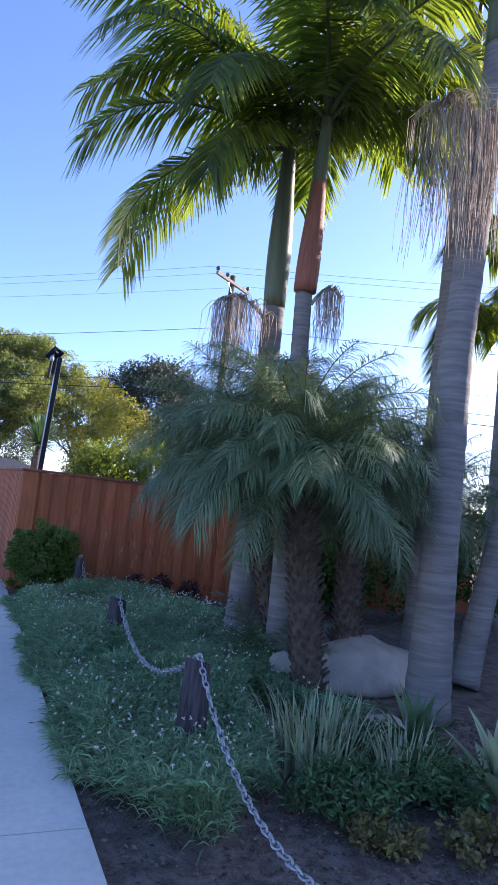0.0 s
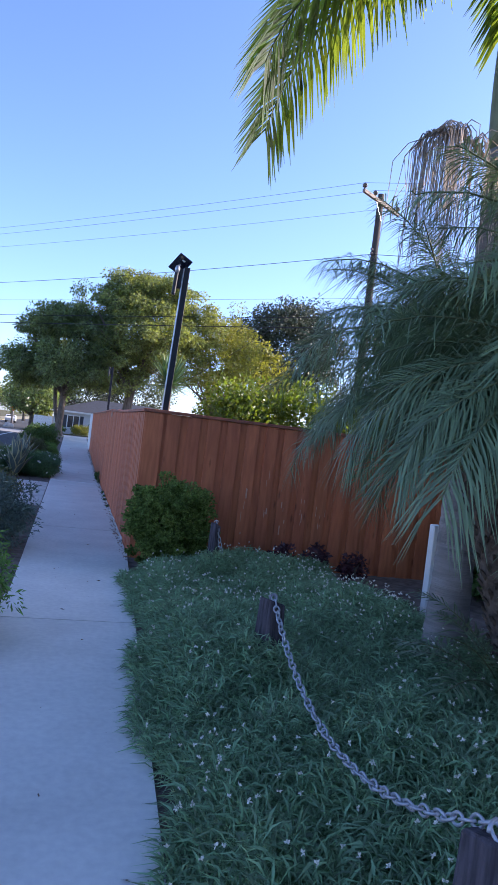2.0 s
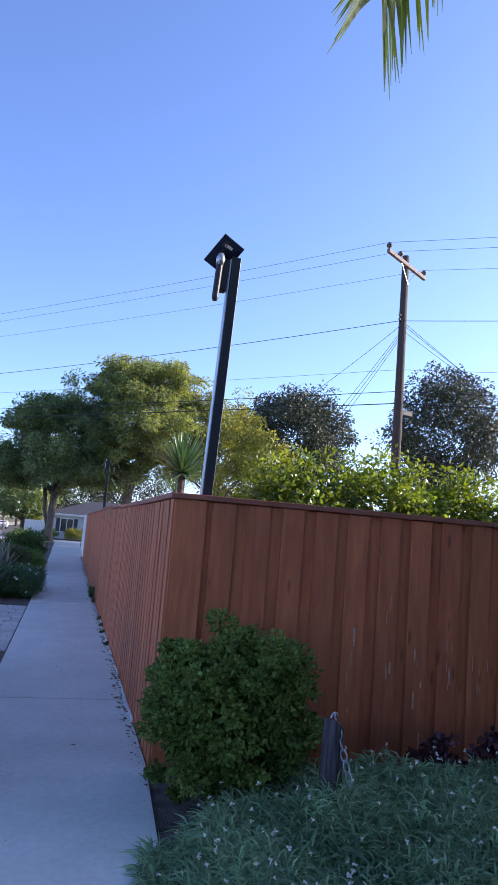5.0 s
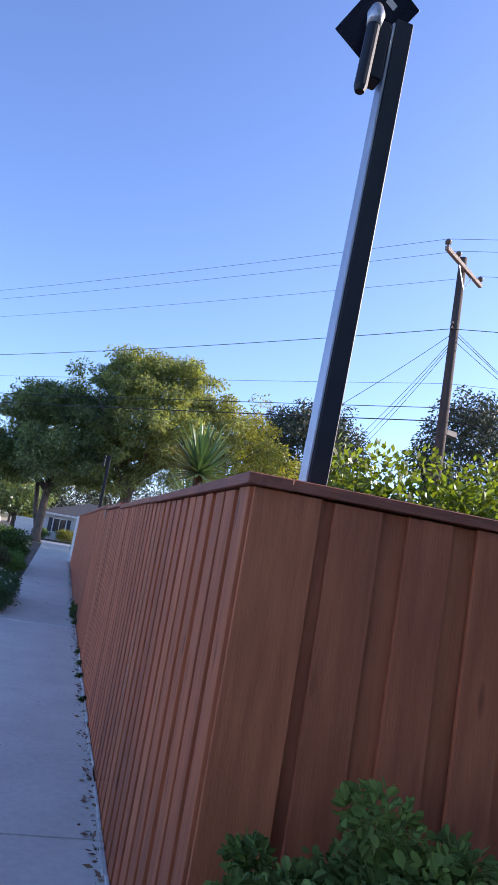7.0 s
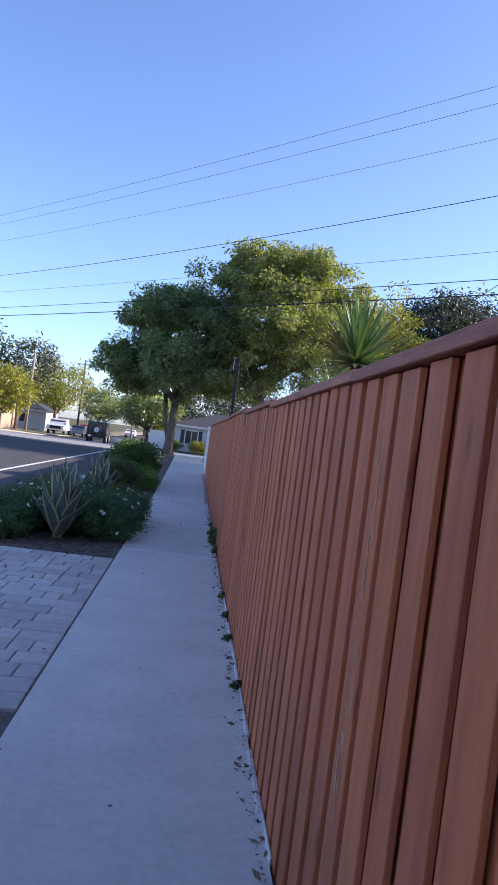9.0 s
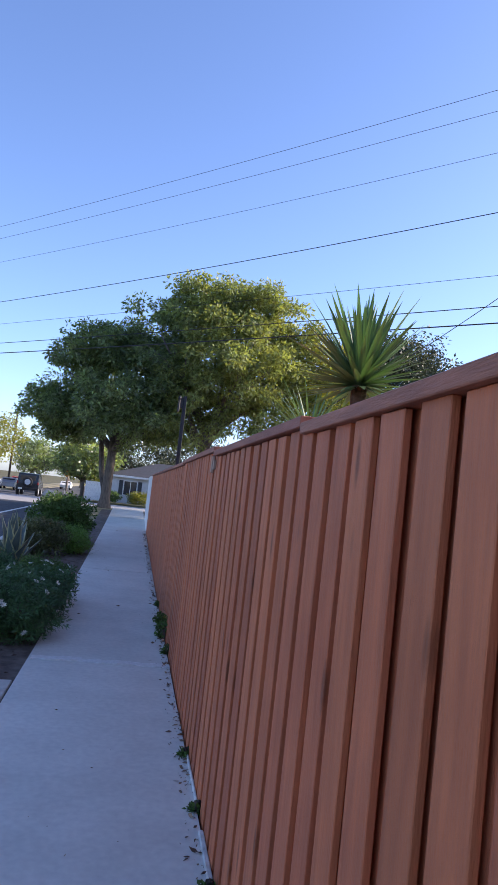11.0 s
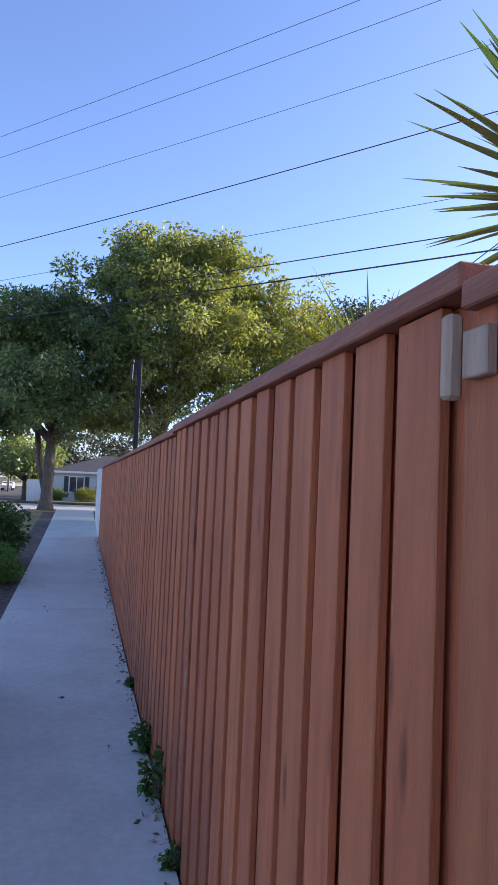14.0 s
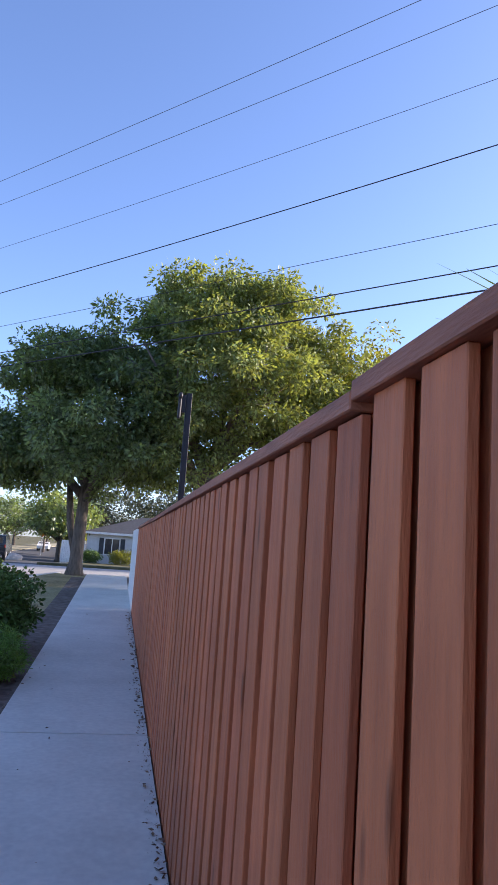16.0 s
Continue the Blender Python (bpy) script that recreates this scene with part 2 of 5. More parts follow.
M_GLASS = mat("dark_window_glass", (0.03, 0.035, 0.045), (0.02, 0.024, 0.03), 0.06, 3, 2, spec=0.8)
M_SHUT = mat("dark_shutter", (0.05, 0.055, 0.065), (0.04, 0.045, 0.05), 0.7, 5, 3)
M_CARW = mat("white_car_paint", (0.72, 0.73, 0.74), (0.70, 0.71, 0.72), 0.25, 2, 2, spec=0.6)
M_CARS = mat("silver_car_paint", (0.30, 0.31, 0.33), (0.28, 0.29, 0.31), 0.28, 2, 2, metal=0.5)
M_CARB = mat("dark_car_paint", (0.012, 0.014, 0.020), (0.010, 0.012, 0.017), 0.25, 2, 2, spec=0.6)
M_CARR = mat("red_car_paint", (0.35, 0.02, 0.02), (0.3, 0.02, 0.02), 0.3, 2, 2)
M_TYRE = mat("tyre_rubber", (0.018, 0.018, 0.019), (0.012, 0.012, 0.013), 0.85, 10, 3)
M_LAMPR = mat("red_lamp_lens", (0.30, 0.01, 0.01), (0.22, 0.01, 0.01), 0.25, 10, 2)
M_ORANGE = mat("orange_sign", (0.70, 0.22, 0.02), (0.6, 0.18, 0.02), 0.5, 5, 2)


# ---- mesh helpers ----
def gz(y):
    """Height of the pavement along the street: level, a slow rise to the corner, then a fall beyond."""
    if y <= 20:
        return 0.0
    if y <= 43:
        return 0.5 * ((y - 20) / 23) ** 1.8
    if y <= 52:
        return 0.5 - 0.05 * (y - 43) / 9
    if y <= 77:
        return 0.45 - 0.80 * (y - 52) / 25
    if y <= 100:
        return -0.35 - 0.35 * (y - 77) / 23
    return -0.7


def mesh(name, verts, faces, materials, slots=None, smooth=False):
    me = bpy.data.meshes.new(name)
    me.from_pydata([tuple(map(float, v)) for v in verts], [], [tuple(map(int, f)) for f in faces])
    for m in (materials if isinstance(materials, (list, tuple)) else [materials]):
        me.materials.append(m)
    if slots is not None:
        me.polygons.foreach_set("material_index", np.asarray(slots, dtype=np.int32))
    if smooth:
        me.polygons.foreach_set("use_smooth", np.ones(len(me.polygons), dtype=bool))
    me.update()
    return me


def quads(name, v, material):
    """A mesh of separate quads from an array (n, 4, 3)."""
    v = np.asarray(v, dtype=np.float32)
    n = len(v)
    me = bpy.data.meshes.new(name)
    me.vertices.add(n * 4)
    me.vertices.foreach_set("co", v.reshape(-1))
    me.loops.add(n * 4)
    me.loops.foreach_set("vertex_index", np.arange(n * 4, dtype=np.int32))
    me.polygons.add(n)
    me.polygons.foreach_set("loop_start", np.arange(0, n * 4, 4, dtype=np.int32))
    me.materials.append(material)
    me.update(calc_edges=True)
    return me


def from_bm(name, bm, material, smooth=False):
    me = bpy.data.meshes.new(name)
    bmesh.ops.recalc_face_normals(bm, faces=bm.faces)
    bm.to_mesh(me)
    bm.free()
    for m in (material if isinstance(material, (list, tuple)) else [material]):
        me.materials.append(m)
    if smooth:
        me.polygons.foreach_set("use_smooth", np.ones(len(me.polygons), dtype=bool))
    return me


def part(name, data, parent, label="", at=None):
    ob = new(name, data)
    ob.parent = parent
    if at is not None:
        ob.matrix_basis = at
    if label:
        ob["label"] = label
    return ob


def thing(name, label, category, at=(0, 0, 0), data=None, group="", kind="", rz=0.0):
    ob = new(name, data)
    ob.matrix_basis = pose(*at, 0, 0, rz)
    return tagged(ob, label, category, group, kind)


def add_box(bm, x0, x1, y0, y1, z0, z1, bevel=0.0, m=None):
    r = bmesh.ops.create_cube(bm, size=1.0)
    vs = r["verts"]
    bmesh.ops.scale(bm, vec=(x1 - x0, y1 - y0, z1 - z0), verts=vs)
    bmesh.ops.translate(bm, vec=((x0 + x1) / 2, (y0 + y1) / 2, (z0 + z1) / 2), verts=vs)
    if m is not None:
        bmesh.ops.transform(bm, matrix=m, verts=vs)
    if bevel:
        es = list({e for v in vs for e in v.link_edges})
        bmesh.ops.bevel(bm, geom=es, offset=bevel, segments=1, affect='EDGES')
    return vs


def box(name, x0, x1, y0, y1, z0, z1, material, bevel=0.0):
    bm = bmesh.new()
    add_box(bm, x0, x1, y0, y1, z0, z1, bevel)
    return from_bm(name, bm, material)


def tube(path, radii, sides=8, cap=True):
    """Verts and faces of a tube through the points."""
    path = [Vector(p) for p in path]
    vs, fs = [], []
    for i, p in enumerate(path):
        d = (path[min(i + 1, len(path) - 1)] - path[max(i - 1, 0)]).normalized()
        a = d.orthogonal().normalized() if abs(d.z) < 0.95 else Vector((1, 0, 0)).cross(d).normalized()
        if abs(d.z) < 0.95:
            a = Vector((0, 0, 1)).cross(d).normalized()
        b = d.cross(a)
        r = radii[i] if hasattr(radii, "__len__") else radii
        for k in range(sides):
            t = 2 * math.pi * k / sides
            vs.append(p + (a * math.cos(t) + b * math.sin(t)) * r)
    for i in range(len(path) - 1):
        for k in range(sides):
            k2 = (k + 1) % sides
            fs.append((i * sides + k, i * sides + k2, (i + 1) * sides + k2, (i + 1) * sides + k))
    if cap:
        fs.append(tuple(range(sides))[::-1])
        fs.append(tuple((len(path) - 1) * sides + k for k in range(sides)))
    return vs, fs


def tube_mesh(name, path, radii, material, sides=8):
    v, f = tube(path, radii, sides)
    return mesh(name, v, f, material, smooth=True)


def joined(name, pieces, material, smooth=True):
    vs, fs = [], []
    for v, f in pieces:
        o = len(vs)
        vs += list(v)
        fs += [tuple(i + o for i in q) for q in f]
    return mesh(name, vs, fs, material, smooth=smooth)


def unit(v):
    return v / np.maximum(np.linalg.norm(v, axis=-1, keepdims=True), 1e-9)


def leaf_quads(pos, way, length, width, bend=0.0):
    """Diamond leaves at pos pointing along way, with random twist."""
    n = len(pos)
    side = unit(np.cross(way, rng.normal(size=(n, 3))))
    length = np.broadcast_to(np.asarray(length, dtype=float), (n,))[:, None]
    width = np.broadcast_to(np.asarray(width, dtype=float), (n,))[:, None]
    mid = pos + way * length * 0.45
    tip = pos + way * length + np.array([0, 0, -1.0]) * length * bend
    return np.stack([pos, mid + side * width / 2, tip, mid - side * width / 2], axis=1)


def oval_quads(pos, way, length, width):
    """Rounded cupped leaves, each of two halves along its midrib."""
    n = len(pos)
    side = unit(np.cross(way, rng.normal(size=(n, 3))))
    cup = np.cross(way, side)
    length = np.broadcast_to(np.asarray(length, dtype=float), (n,))[:, None]
    width = np.broadcast_to(np.asarray(width, dtype=float), (n,))[:, None]
    tip = pos + way * length + cup * length * 0.12
    out = []
    for k in (-1, 1):
        a = pos + way * length * 0.40 + side * k * width * 0.46 + cup * width * 0.16
        b = pos + way * length * 0.82 + side * k * width * 0.40 + cup * width * 0.20
        out.append(np.stack([pos, a, b, tip], axis=1))
    return np.concatenate(out)


def ball(n, shell=0.0):
    d = unit(rng.normal(size=(n, 3)))
    r = (shell ** 3 + (1 - shell ** 3) * rng.random((n, 1))) ** (1 / 3)
    return d * r


def clumps(centre, radii, count, clump_r, leaves, length, width, droop=0.25, shell=0.55, flat=0.7, oval=False):
    """Leaf quads of a crown: clumps scattered in an uneven ellipsoid, leaves pointing outward from each clump."""
    c = ball(count, shell)
    wob = 0.70 + 0.42 * rng.random((count, 1)) ** 0.8
    c = c * wob * np.asarray(radii) + np.asarray(centre)
    cr = clump_r * (0.6 + 0.8 * rng.random(count))
    idx = np.repeat(np.arange(count), leaves)
    o = ball(len(idx)) * np.array([1, 1, flat])
    pos = c[idx] + o * cr[idx][:, None]
    way = unit(o + rng.normal(size=o.shape) * 0.5 + np.array([0, 0, -droop]))
    s = 0.65 + 0.7 * rng.random(len(idx))
    return (oval_quads if oval else leaf_quads)(pos, way, length * s, width * s)


# ---- ground, road, pavement ----
ys = [-400, -120, -40, -10, 0, 1.5, 2, 10, 12, 18, 20] + [20 + 2.0 * i for i in range(1, 22)] + [66, 72, 77, 85, 92, 100, 130, 200, 400, 900]


def strip(name, x0, x1, y0, y1, dz, material, depth=0.0):
    """A strip of ground that follows the street's rise; x0, x1 may be functions of y."""
    yy = sorted({y0, y1} | {y for y in ys if y0 < y < y1})
    fa = x0 if callable(x0) else (lambda y: x0)
    fb = x1 if callable(x1) else (lambda y: x1)
    vs, fs = [], []
    for y in yy:
        z = gz(y) + dz
        vs += [(fa(y), y, z), (fb(y), y, z)]
        if depth:
            vs += [(fb(y), y, z - depth), (fa(y), y, z - depth)]
    k = 4 if depth else 2
    for i in range(len(yy) - 1):
        a, b = i * k, (i + 1) * k
        fs.append((a, a + 1, b + 1, b))
        if depth:
            fs += [(a + 1, a + 2, b + 2, b + 1), (a + 2, a + 3, b + 3, b + 2), (a + 3, a, b, b + 3)]
    if depth:
        fs += [(3, 2, 1, 0), tuple(len(vs) - 4 + i for i in range(4))]
    return mesh(name, vs, fs, material)


def kerb_x(y):
    """The kerb line beside the parkway, bending into the side street."""
    return -2.0 if y < 38 else -2.0 + 1.2 * ((y - 38) / 6) ** 2


tagged(new("ground", strip("ground", -600, 600, -400, 900, -0.20, M_EARTH)), "dry brown earth reaching to the horizon", "ground", kind="structure")
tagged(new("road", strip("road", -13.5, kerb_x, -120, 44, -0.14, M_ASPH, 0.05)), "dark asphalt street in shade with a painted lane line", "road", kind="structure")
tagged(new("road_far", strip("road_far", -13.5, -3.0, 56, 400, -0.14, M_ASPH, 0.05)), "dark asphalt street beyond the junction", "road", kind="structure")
tagged(new("road_junction", strip("road_junction", -60, 60, 44, 56, -0.145, M_CROSS, 0.05)), "side street asphalt with sunlight put into its pale colour", "road", kind="structure")
tagged(new("road_verge", strip("road_verge", -19, -13.5, -120, 400, -0.06, M_VERGE, 0.1)), "bare verge across the street, paled to bounce sunlight", "verge", kind="structure")


def line_x(y):
    return -4.2 if y < 28 else -4.2 + 1.45 * min(1.0, (y - 28) / 15.5) ** 1.3


tagged(new("lane_line", strip("lane_line", lambda y: line_x(y) - 0.06, lambda y: line_x(y) + 0.06, -40, 43.5, -0.136, M_PAINT)), "worn white edge line painted on the asphalt", "road marking", kind="structure")
tagged(new("kerb", strip("kerb", lambda y: kerb_x(y), lambda y: kerb_x(y) + 0.15, -60, 43.6, -0.005, M_CONC, 0.2)), "grey concrete kerb along the street", "kerb", kind="structure")
tagged(new("parkway_soil", strip("parkway_soil", lambda y: kerb_x(y) + 0.15, lambda y: -0.03 - 0.6 * max(0.0, min(1.0, (10 - y) / 8)), -60, 31.5, -0.03, M_SOIL, 0.12)), "dark mulched soil strip between kerb and pavement", "soil", kind="structure")
tagged(new("parkway_lawn", strip("parkway_lawn", lambda y: kerb_x(y) + 0.15, -0.02, 31.5, 43.2, -0.02, M_LAWN, 0.12)), "patchy dry lawn strip beside the pavement", "lawn", kind="structure")
def walk_x(y):
    """The garden edge of the pavement, drawing in towards the near end."""
    return 1.20 - 0.052 * max(0.0, min(10.5, 12.0 - y))


tagged(new("yard_soil", strip("yard_soil", lambda y: walk_x(y) + 0.01, 40, -40, 43.5, -0.03, M_SOIL, 0.12)), "dark garden soil of the yard", "soil", kind="structure")
tagged(new("far_yard", strip("far_yard", -2.9, 60, 56.2, 120, -0.03, M_EARTH, 0.12)), "dry front yard across the side street", "yard", kind="structure")

# pavement slabs between the tooled joints
pavement = tagged(new("pavement"), "pale grey concrete pavement in long slabs with stains", "pavement", kind="structure")
JOINTS = [-12, -5.5, -0.7, 4.20, 8.97, 13.72, 20.97, 27.0, 33.0, 38.5, 43.6]
for a, b in zip(JOINTS, JOINTS[1:]):
    part("slab", strip("slab", lambda y: -0.02 - 0.6 * max(0.0, min(1.0, (10 - y) / 8)), walk_x, a + 0.006, b - 0.006, 0.004 * rng.random() - 0.002, M_CONC, 0.12), pavement)
part("joint_bed", strip("joint_bed", -0.4, lambda y: walk_x(y) - 0.02, -12, 43.6, -0.018, M_SOIL), pavement)
# a rough patched lip along one joint
bm = bmesh.new()
for k in range(14):
    x = 0.0 + k * 0.086
    add_box(bm, x, x + 0.085, 20.985, 21.08 + 0.04 * rng.random(), -0.01, 0.006 + 0.006 * rng.random())
M_MORTAR = mat("pale_mortar", (0.80, 0.79, 0.76), (0.66, 0.65, 0.62), 0.95, 30, 8, 0.5, 120)
part("joint_patch", from_bm("joint_patch", bm, M_MORTAR), pavement, "pale crumbling mortar patch")


# ---- fences ----
def board_mesh(w, t, h, material, name):
    bm = bmesh.new()
    add_box(bm, -w / 2, w / 2, -t, 0, 0, h, 0.0022)
    return from_bm(name, bm, material)


FACE_X, CORNER_Y = 1.265, 11.985


def build_fence(label, length, top, base, at, s, period, width, first, cap_from):
    """Board-on-board fence along local +x, its seen face towards s * local y, with cap, rails and posts."""
    ob = thing("fence", label, "fence", group="redwood fences of the yard")
    ob.matrix_basis = at
    h = top - 0.042
    front = [board_mesh(width + 0.004 * k, 0.019, h + 0.127 - 0.002 * k, M_FENCE, "board") for k in range(3)]
    back = board_mesh(period - 0.003, 0.019, h + 0.126, M_FENCE, "board")
    end = board_mesh(0.228, 0.019, h + 0.127, M_FENCE, "board")
    for i in range(int(length / period) + 2):
        x = first + i * period
        if x > length - 0.05:
            break
        zb = base(x)
        if s < 0 and i == 0:
            part("board", end, ob, at=pose(0.078, -0.0345, -0.13))
        else:
            part("board", front[i * 2 % 3], ob, at=pose(x + 0.005 * rng.normal(), 0.0095 + s * 0.0440, -0.13 + zb, 0.05 * rng.normal(), 0.15 * rng.normal(), 0))
        if x + period / 2 < length - 0.06:
            part("board", back, ob, at=pose(x + period / 2, 0.0095 + s * 0.0150, -0.13 + zb, 0, 0.06 * rng.normal(), 0))
    x, k = 0.0, 0
    while x < length - 0.01:
        x1 = min(x + (2.89 if s > 0 and 7.3 < x < 7.5 else 2.46), length)
        up = base(x) + 0.003 * rng.normal()
        o = cap_from if k == 0 else 0.0
        bm = bmesh.new()
        add_box(bm, x + o + 0.002, x1 - 0.002, -0.074, 0.074, h + up, h + 0.038 + up, 0.003)
        part("cap_board", from_bm("cap_board", bm, M_CAPX), ob)
        for rail, z0, z1 in (("top_rail", h - 0.095, h - 0.002), ("bottom_rail", 0.25, 0.34)):
            bm = bmesh.new()
            add_box(bm, x + 0.002, x1 - 0.002, min(-s * 0.005, -s * 0.038), max(-s * 0.005, -s * 0.038), z0 + up, z1 + up, 0.003)
            part(rail, from_bm(rail, bm, M_FENCE_BACK), ob)
        bm = bmesh.new()
        a, b = sorted((-s * 0.039, -s * 0.128))
        add_box(bm, x1 - 0.05, x1 + 0.04, a, b, -0.1, h - 0.1 + up, 0.004)
        part("post", from_bm("post", bm, M_FENCE_BACK), ob)
        x, k = x1, k + 1
    return ob


def rise(x):
    """Sections of the side fence step up a little along the slope."""
    return 0.0 if x < 2.4 else 0.010 if x < 4.8 else 0.030 if x < 7.3 else 0.064 if x < 10.2 else 0.046


build_fence("red-stained redwood board-on-board fence with flat cap beside the pavement", 35.3 - CORNER_Y, 1.845, rise, pose(FACE_X, CORNER_Y, 0, 0, 0, 90), 1, 0.1875, 0.127, 0.018, -0.095)
build_fence("red-stained redwood board-on-board fence closing the front garden", 9.0, 1.845, lambda x: 0.0, pose(FACE_X - 0.005, CORNER_Y - 0.012, 0, 0, 0, -1.0), -1, 0.257, 0.162, 0.068, 0.072)

# Unseen post added in the corner to stop sun leaking between the boards.
bm = bmesh.new()
add_box(bm, FACE_X + 0.0, FACE_X + 0.085, CORNER_Y - 0.018, CORNER_Y + 0.07, -0.05, 1.79, 0.004)
tagged(new("corner_post", from_bm("corner_post", bm, M_FENCE_BACK)), "unseen square post added inside the fence angle to stop sun", "fence post")

# splice blocks at the stepped joint of the side fence
bm = bmesh.new()
add_box(bm, -0.012, 0.012, -0.012, 0.012, -0.115, 0.0, 0.005)
block = tagged(new("splice_block", from_bm("splice_block", bm, M_RAWWOOD)), "short bare wood cleat nailed to the fence", "wood block")
block.matrix_basis = pose(FACE_X - 0.066, 19.395, 1.835)
bm = bmesh.new()
add_box(bm, -0.008, 0.008, -0.028, 0.028, -0.062, 0.0, 0.002)
block = tagged(new("splice_block", from_bm("splice_block", bm, M_RAWWOOD)), "square bare wood cleat nailed to the fence", "wood block")
block.matrix_basis = pose(FACE_X - 0.062, 19.335, 1.805)

def scuffs(label, y0, z0, z1, n, spread):
    """Thin pale scratches on the face of the side fence."""
    bm = bmesh.new()
    for i in range(n):
        yy, zz = spread * rng.normal(), rng.uniform(z0, z1)
        ln, w = 0.03 + 0.10 * rng.random() ** 2, 0.0008 + 0.0016 * rng.random() ** 2
        add_box(bm, -0.0012, 0.0, yy - w, yy + w, zz, zz + ln)
    thing("scuff_mark", label, "scuff mark", kind="stuff", at=(FACE_X - 0.0547, y0, 0), data=from_bm("scuff_mark", bm, M_SCUFF))


scuffs("pale vertical scratches on a fence board", 21.566, 0.15, 1.55, 60, 0.024)
bm = bmesh.new()
for bx in (2.62, 2.88, 3.14, 3.40, 3.66):
    for i in range(5):
        xx, zz = bx + 0.03 * rng.normal(), 0.62 + 0.22 * rng.normal()
        w, ln = 0.002 + 0.006 * rng.random() ** 2, 0.03 + 0.10 * rng.random()
        add_box(bm, xx - w, xx + w, -0.0012, 0.0, zz, zz + ln)
m_front = pose(FACE_X - 0.005, CORNER_Y - 0.012, 0, 0, 0, -1.0) @ pose(0, -0.0548, 0)
front_marks = thing("scuff_mark", "pale scraped patches on the front fence boards", "scuff mark", data=from_bm("scuff_mark", bm, M_SCUFF), kind="stuff")
front_marks.matrix_basis = m_front @ pose(-1.26, 0, 0)
scuffs("pale vertical scratches on a fence board", 14.066, 0.60, 1.60, 44, 0.022)

M_FOOT = mat("pale_concrete_edge", (0.72, 0.71, 0.67), (0.50, 0.49, 0.46), 0.95, 16, 8, 0.4, 90, big=0.2)
footing = thing("fence_footing", "thin pale crumbling concrete edge under the fence", "concrete edge", (FACE_X - 0.082, 0, 0))
fy = 13.0
while fy < 18.4:
    fl = 0.25 + 0.5 * rng.random()
    fw = 0.012 + 0.016 * rng.random()
    part("concrete_piece", box("concrete_piece", 0.027 - fw, 0.027, fy, fy + fl - 0.012, -0.02, 0.012 + 0.012 * rng.random(), M_FOOT, 0.004), footing)
    fy += fl + (0.3 * rng.random() if rng.random() < 0.25 else 0.0)

bm = bmesh.new()
add_box(bm, 1.20, 1.36, 35.36, 39.4, 0.1, 1.88, 0.02)
tagged(new("wall_end", from_bm("wall_end", bm, M_WHITEW)), "white rendered garden wall beyond the wooden fence", "wall", kind="structure")


# ---- plants: builders ----
def frond_parts(length, rise_deg, arch, leaflets, leaf_len, leaf_w, droop, vee=0.35, stalk=0.12, r0=0.018, ruffle=0.10):
    """Quads of the leaflets and a tube of the rachis of a pinnate frond that starts at the origin and grows along +x."""
    n = 26
    t = np.linspace(0, 1, n)
    ang = radians(rise_deg) - radians(arch) * t ** 1.35
    seg = length / (n - 1)
    px = np.concatenate([[0], np.cumsum(np.cos(ang[:-1]) * seg)])
    pz = np.concatenate([[0], np.cumsum(np.sin(ang[:-1]) * seg)])
    out = []
    for side in (-1, 1):
        u = np.linspace(stalk, 0.995, leaflets) + rng.normal(size=leaflets) * 0.004
        u = np.clip(u, stalk, 0.999)
        p = np.stack([np.interp(u, t, px), np.zeros(leaflets), np.interp(u, t, pz)], axis=1)
        a = np.interp(u, t, ang)
        fwd = np.stack([np.cos(a), np.zeros(leaflets), np.sin(a)], axis=1)
        up = np.stack([-np.sin(a), np.zeros(leaflets), np.cos(a)], axis=1)
        lat = np.array([0, side, 0.0])
        sweep = 0.35 + 0.75 * u[:, None] ** 2 + rng.normal(size=(leaflets, 1)) * ruffle
        d = unit(lat + fwd * sweep + up * (vee + rng.normal(size=(leaflets, 1)) * ruffle * 1.3))
        ll = leaf_len * (0.45 + 0.75 * np.sin(np.pi * np.clip(0.10 + 0.80 * u, 0, 1)) ** 0.8) * (0.9 + 0.2 * rng.random(leaflets))
        ll = ll[:, None]
        w = np.cross(d, up)
        w = unit(w) * leaf_w
        down = np.array([0, 0, -1.0])
        q0 = p
        q1 = p + d * ll * 0.5 + down * ll * droop * 0.22
        q2 = p + d * ll * 0.95 + down * ll * droop * 0.85
        out.append(np.stack([q0 - w * 0.25, q0 + w * 0.25, q1 + w * 0.5, q1 - w * 0.5], axis=1))
        out.append(np.stack([q1 - w * 0.5, q1 + w * 0.5, q2 + w * 0.06, q2 - w * 0.06], axis=1))
    path = [(px[i], 0, pz[i]) for i in range(0, n, 3)] + [(px[-1], 0, pz[-1])]
    radii = list(np.linspace(r0, 0.003, len(path)))
    return np.concatenate(out), (path, radii)


def frond(parent, place, azim, length, rise_deg, arch, leaflets, leaf_len, leaf_w, droop, leaf_mat, vee=0.35, stalk=0.12, r0=0.018, roll=0.0, ruffle=0.10):
    q, (path, radii) = frond_parts(length, rise_deg, arch, leaflets, leaf_len, leaf_w, droop, vee, stalk, r0, ruffle)
    at = pose(*place, roll, 0, azim)
    fr = part("frond", quads("frond", q, leaf_mat), parent, at=at)
    part("rachis", tube_mesh("rachis", path, radii, M_RACHIS, 5), fr)


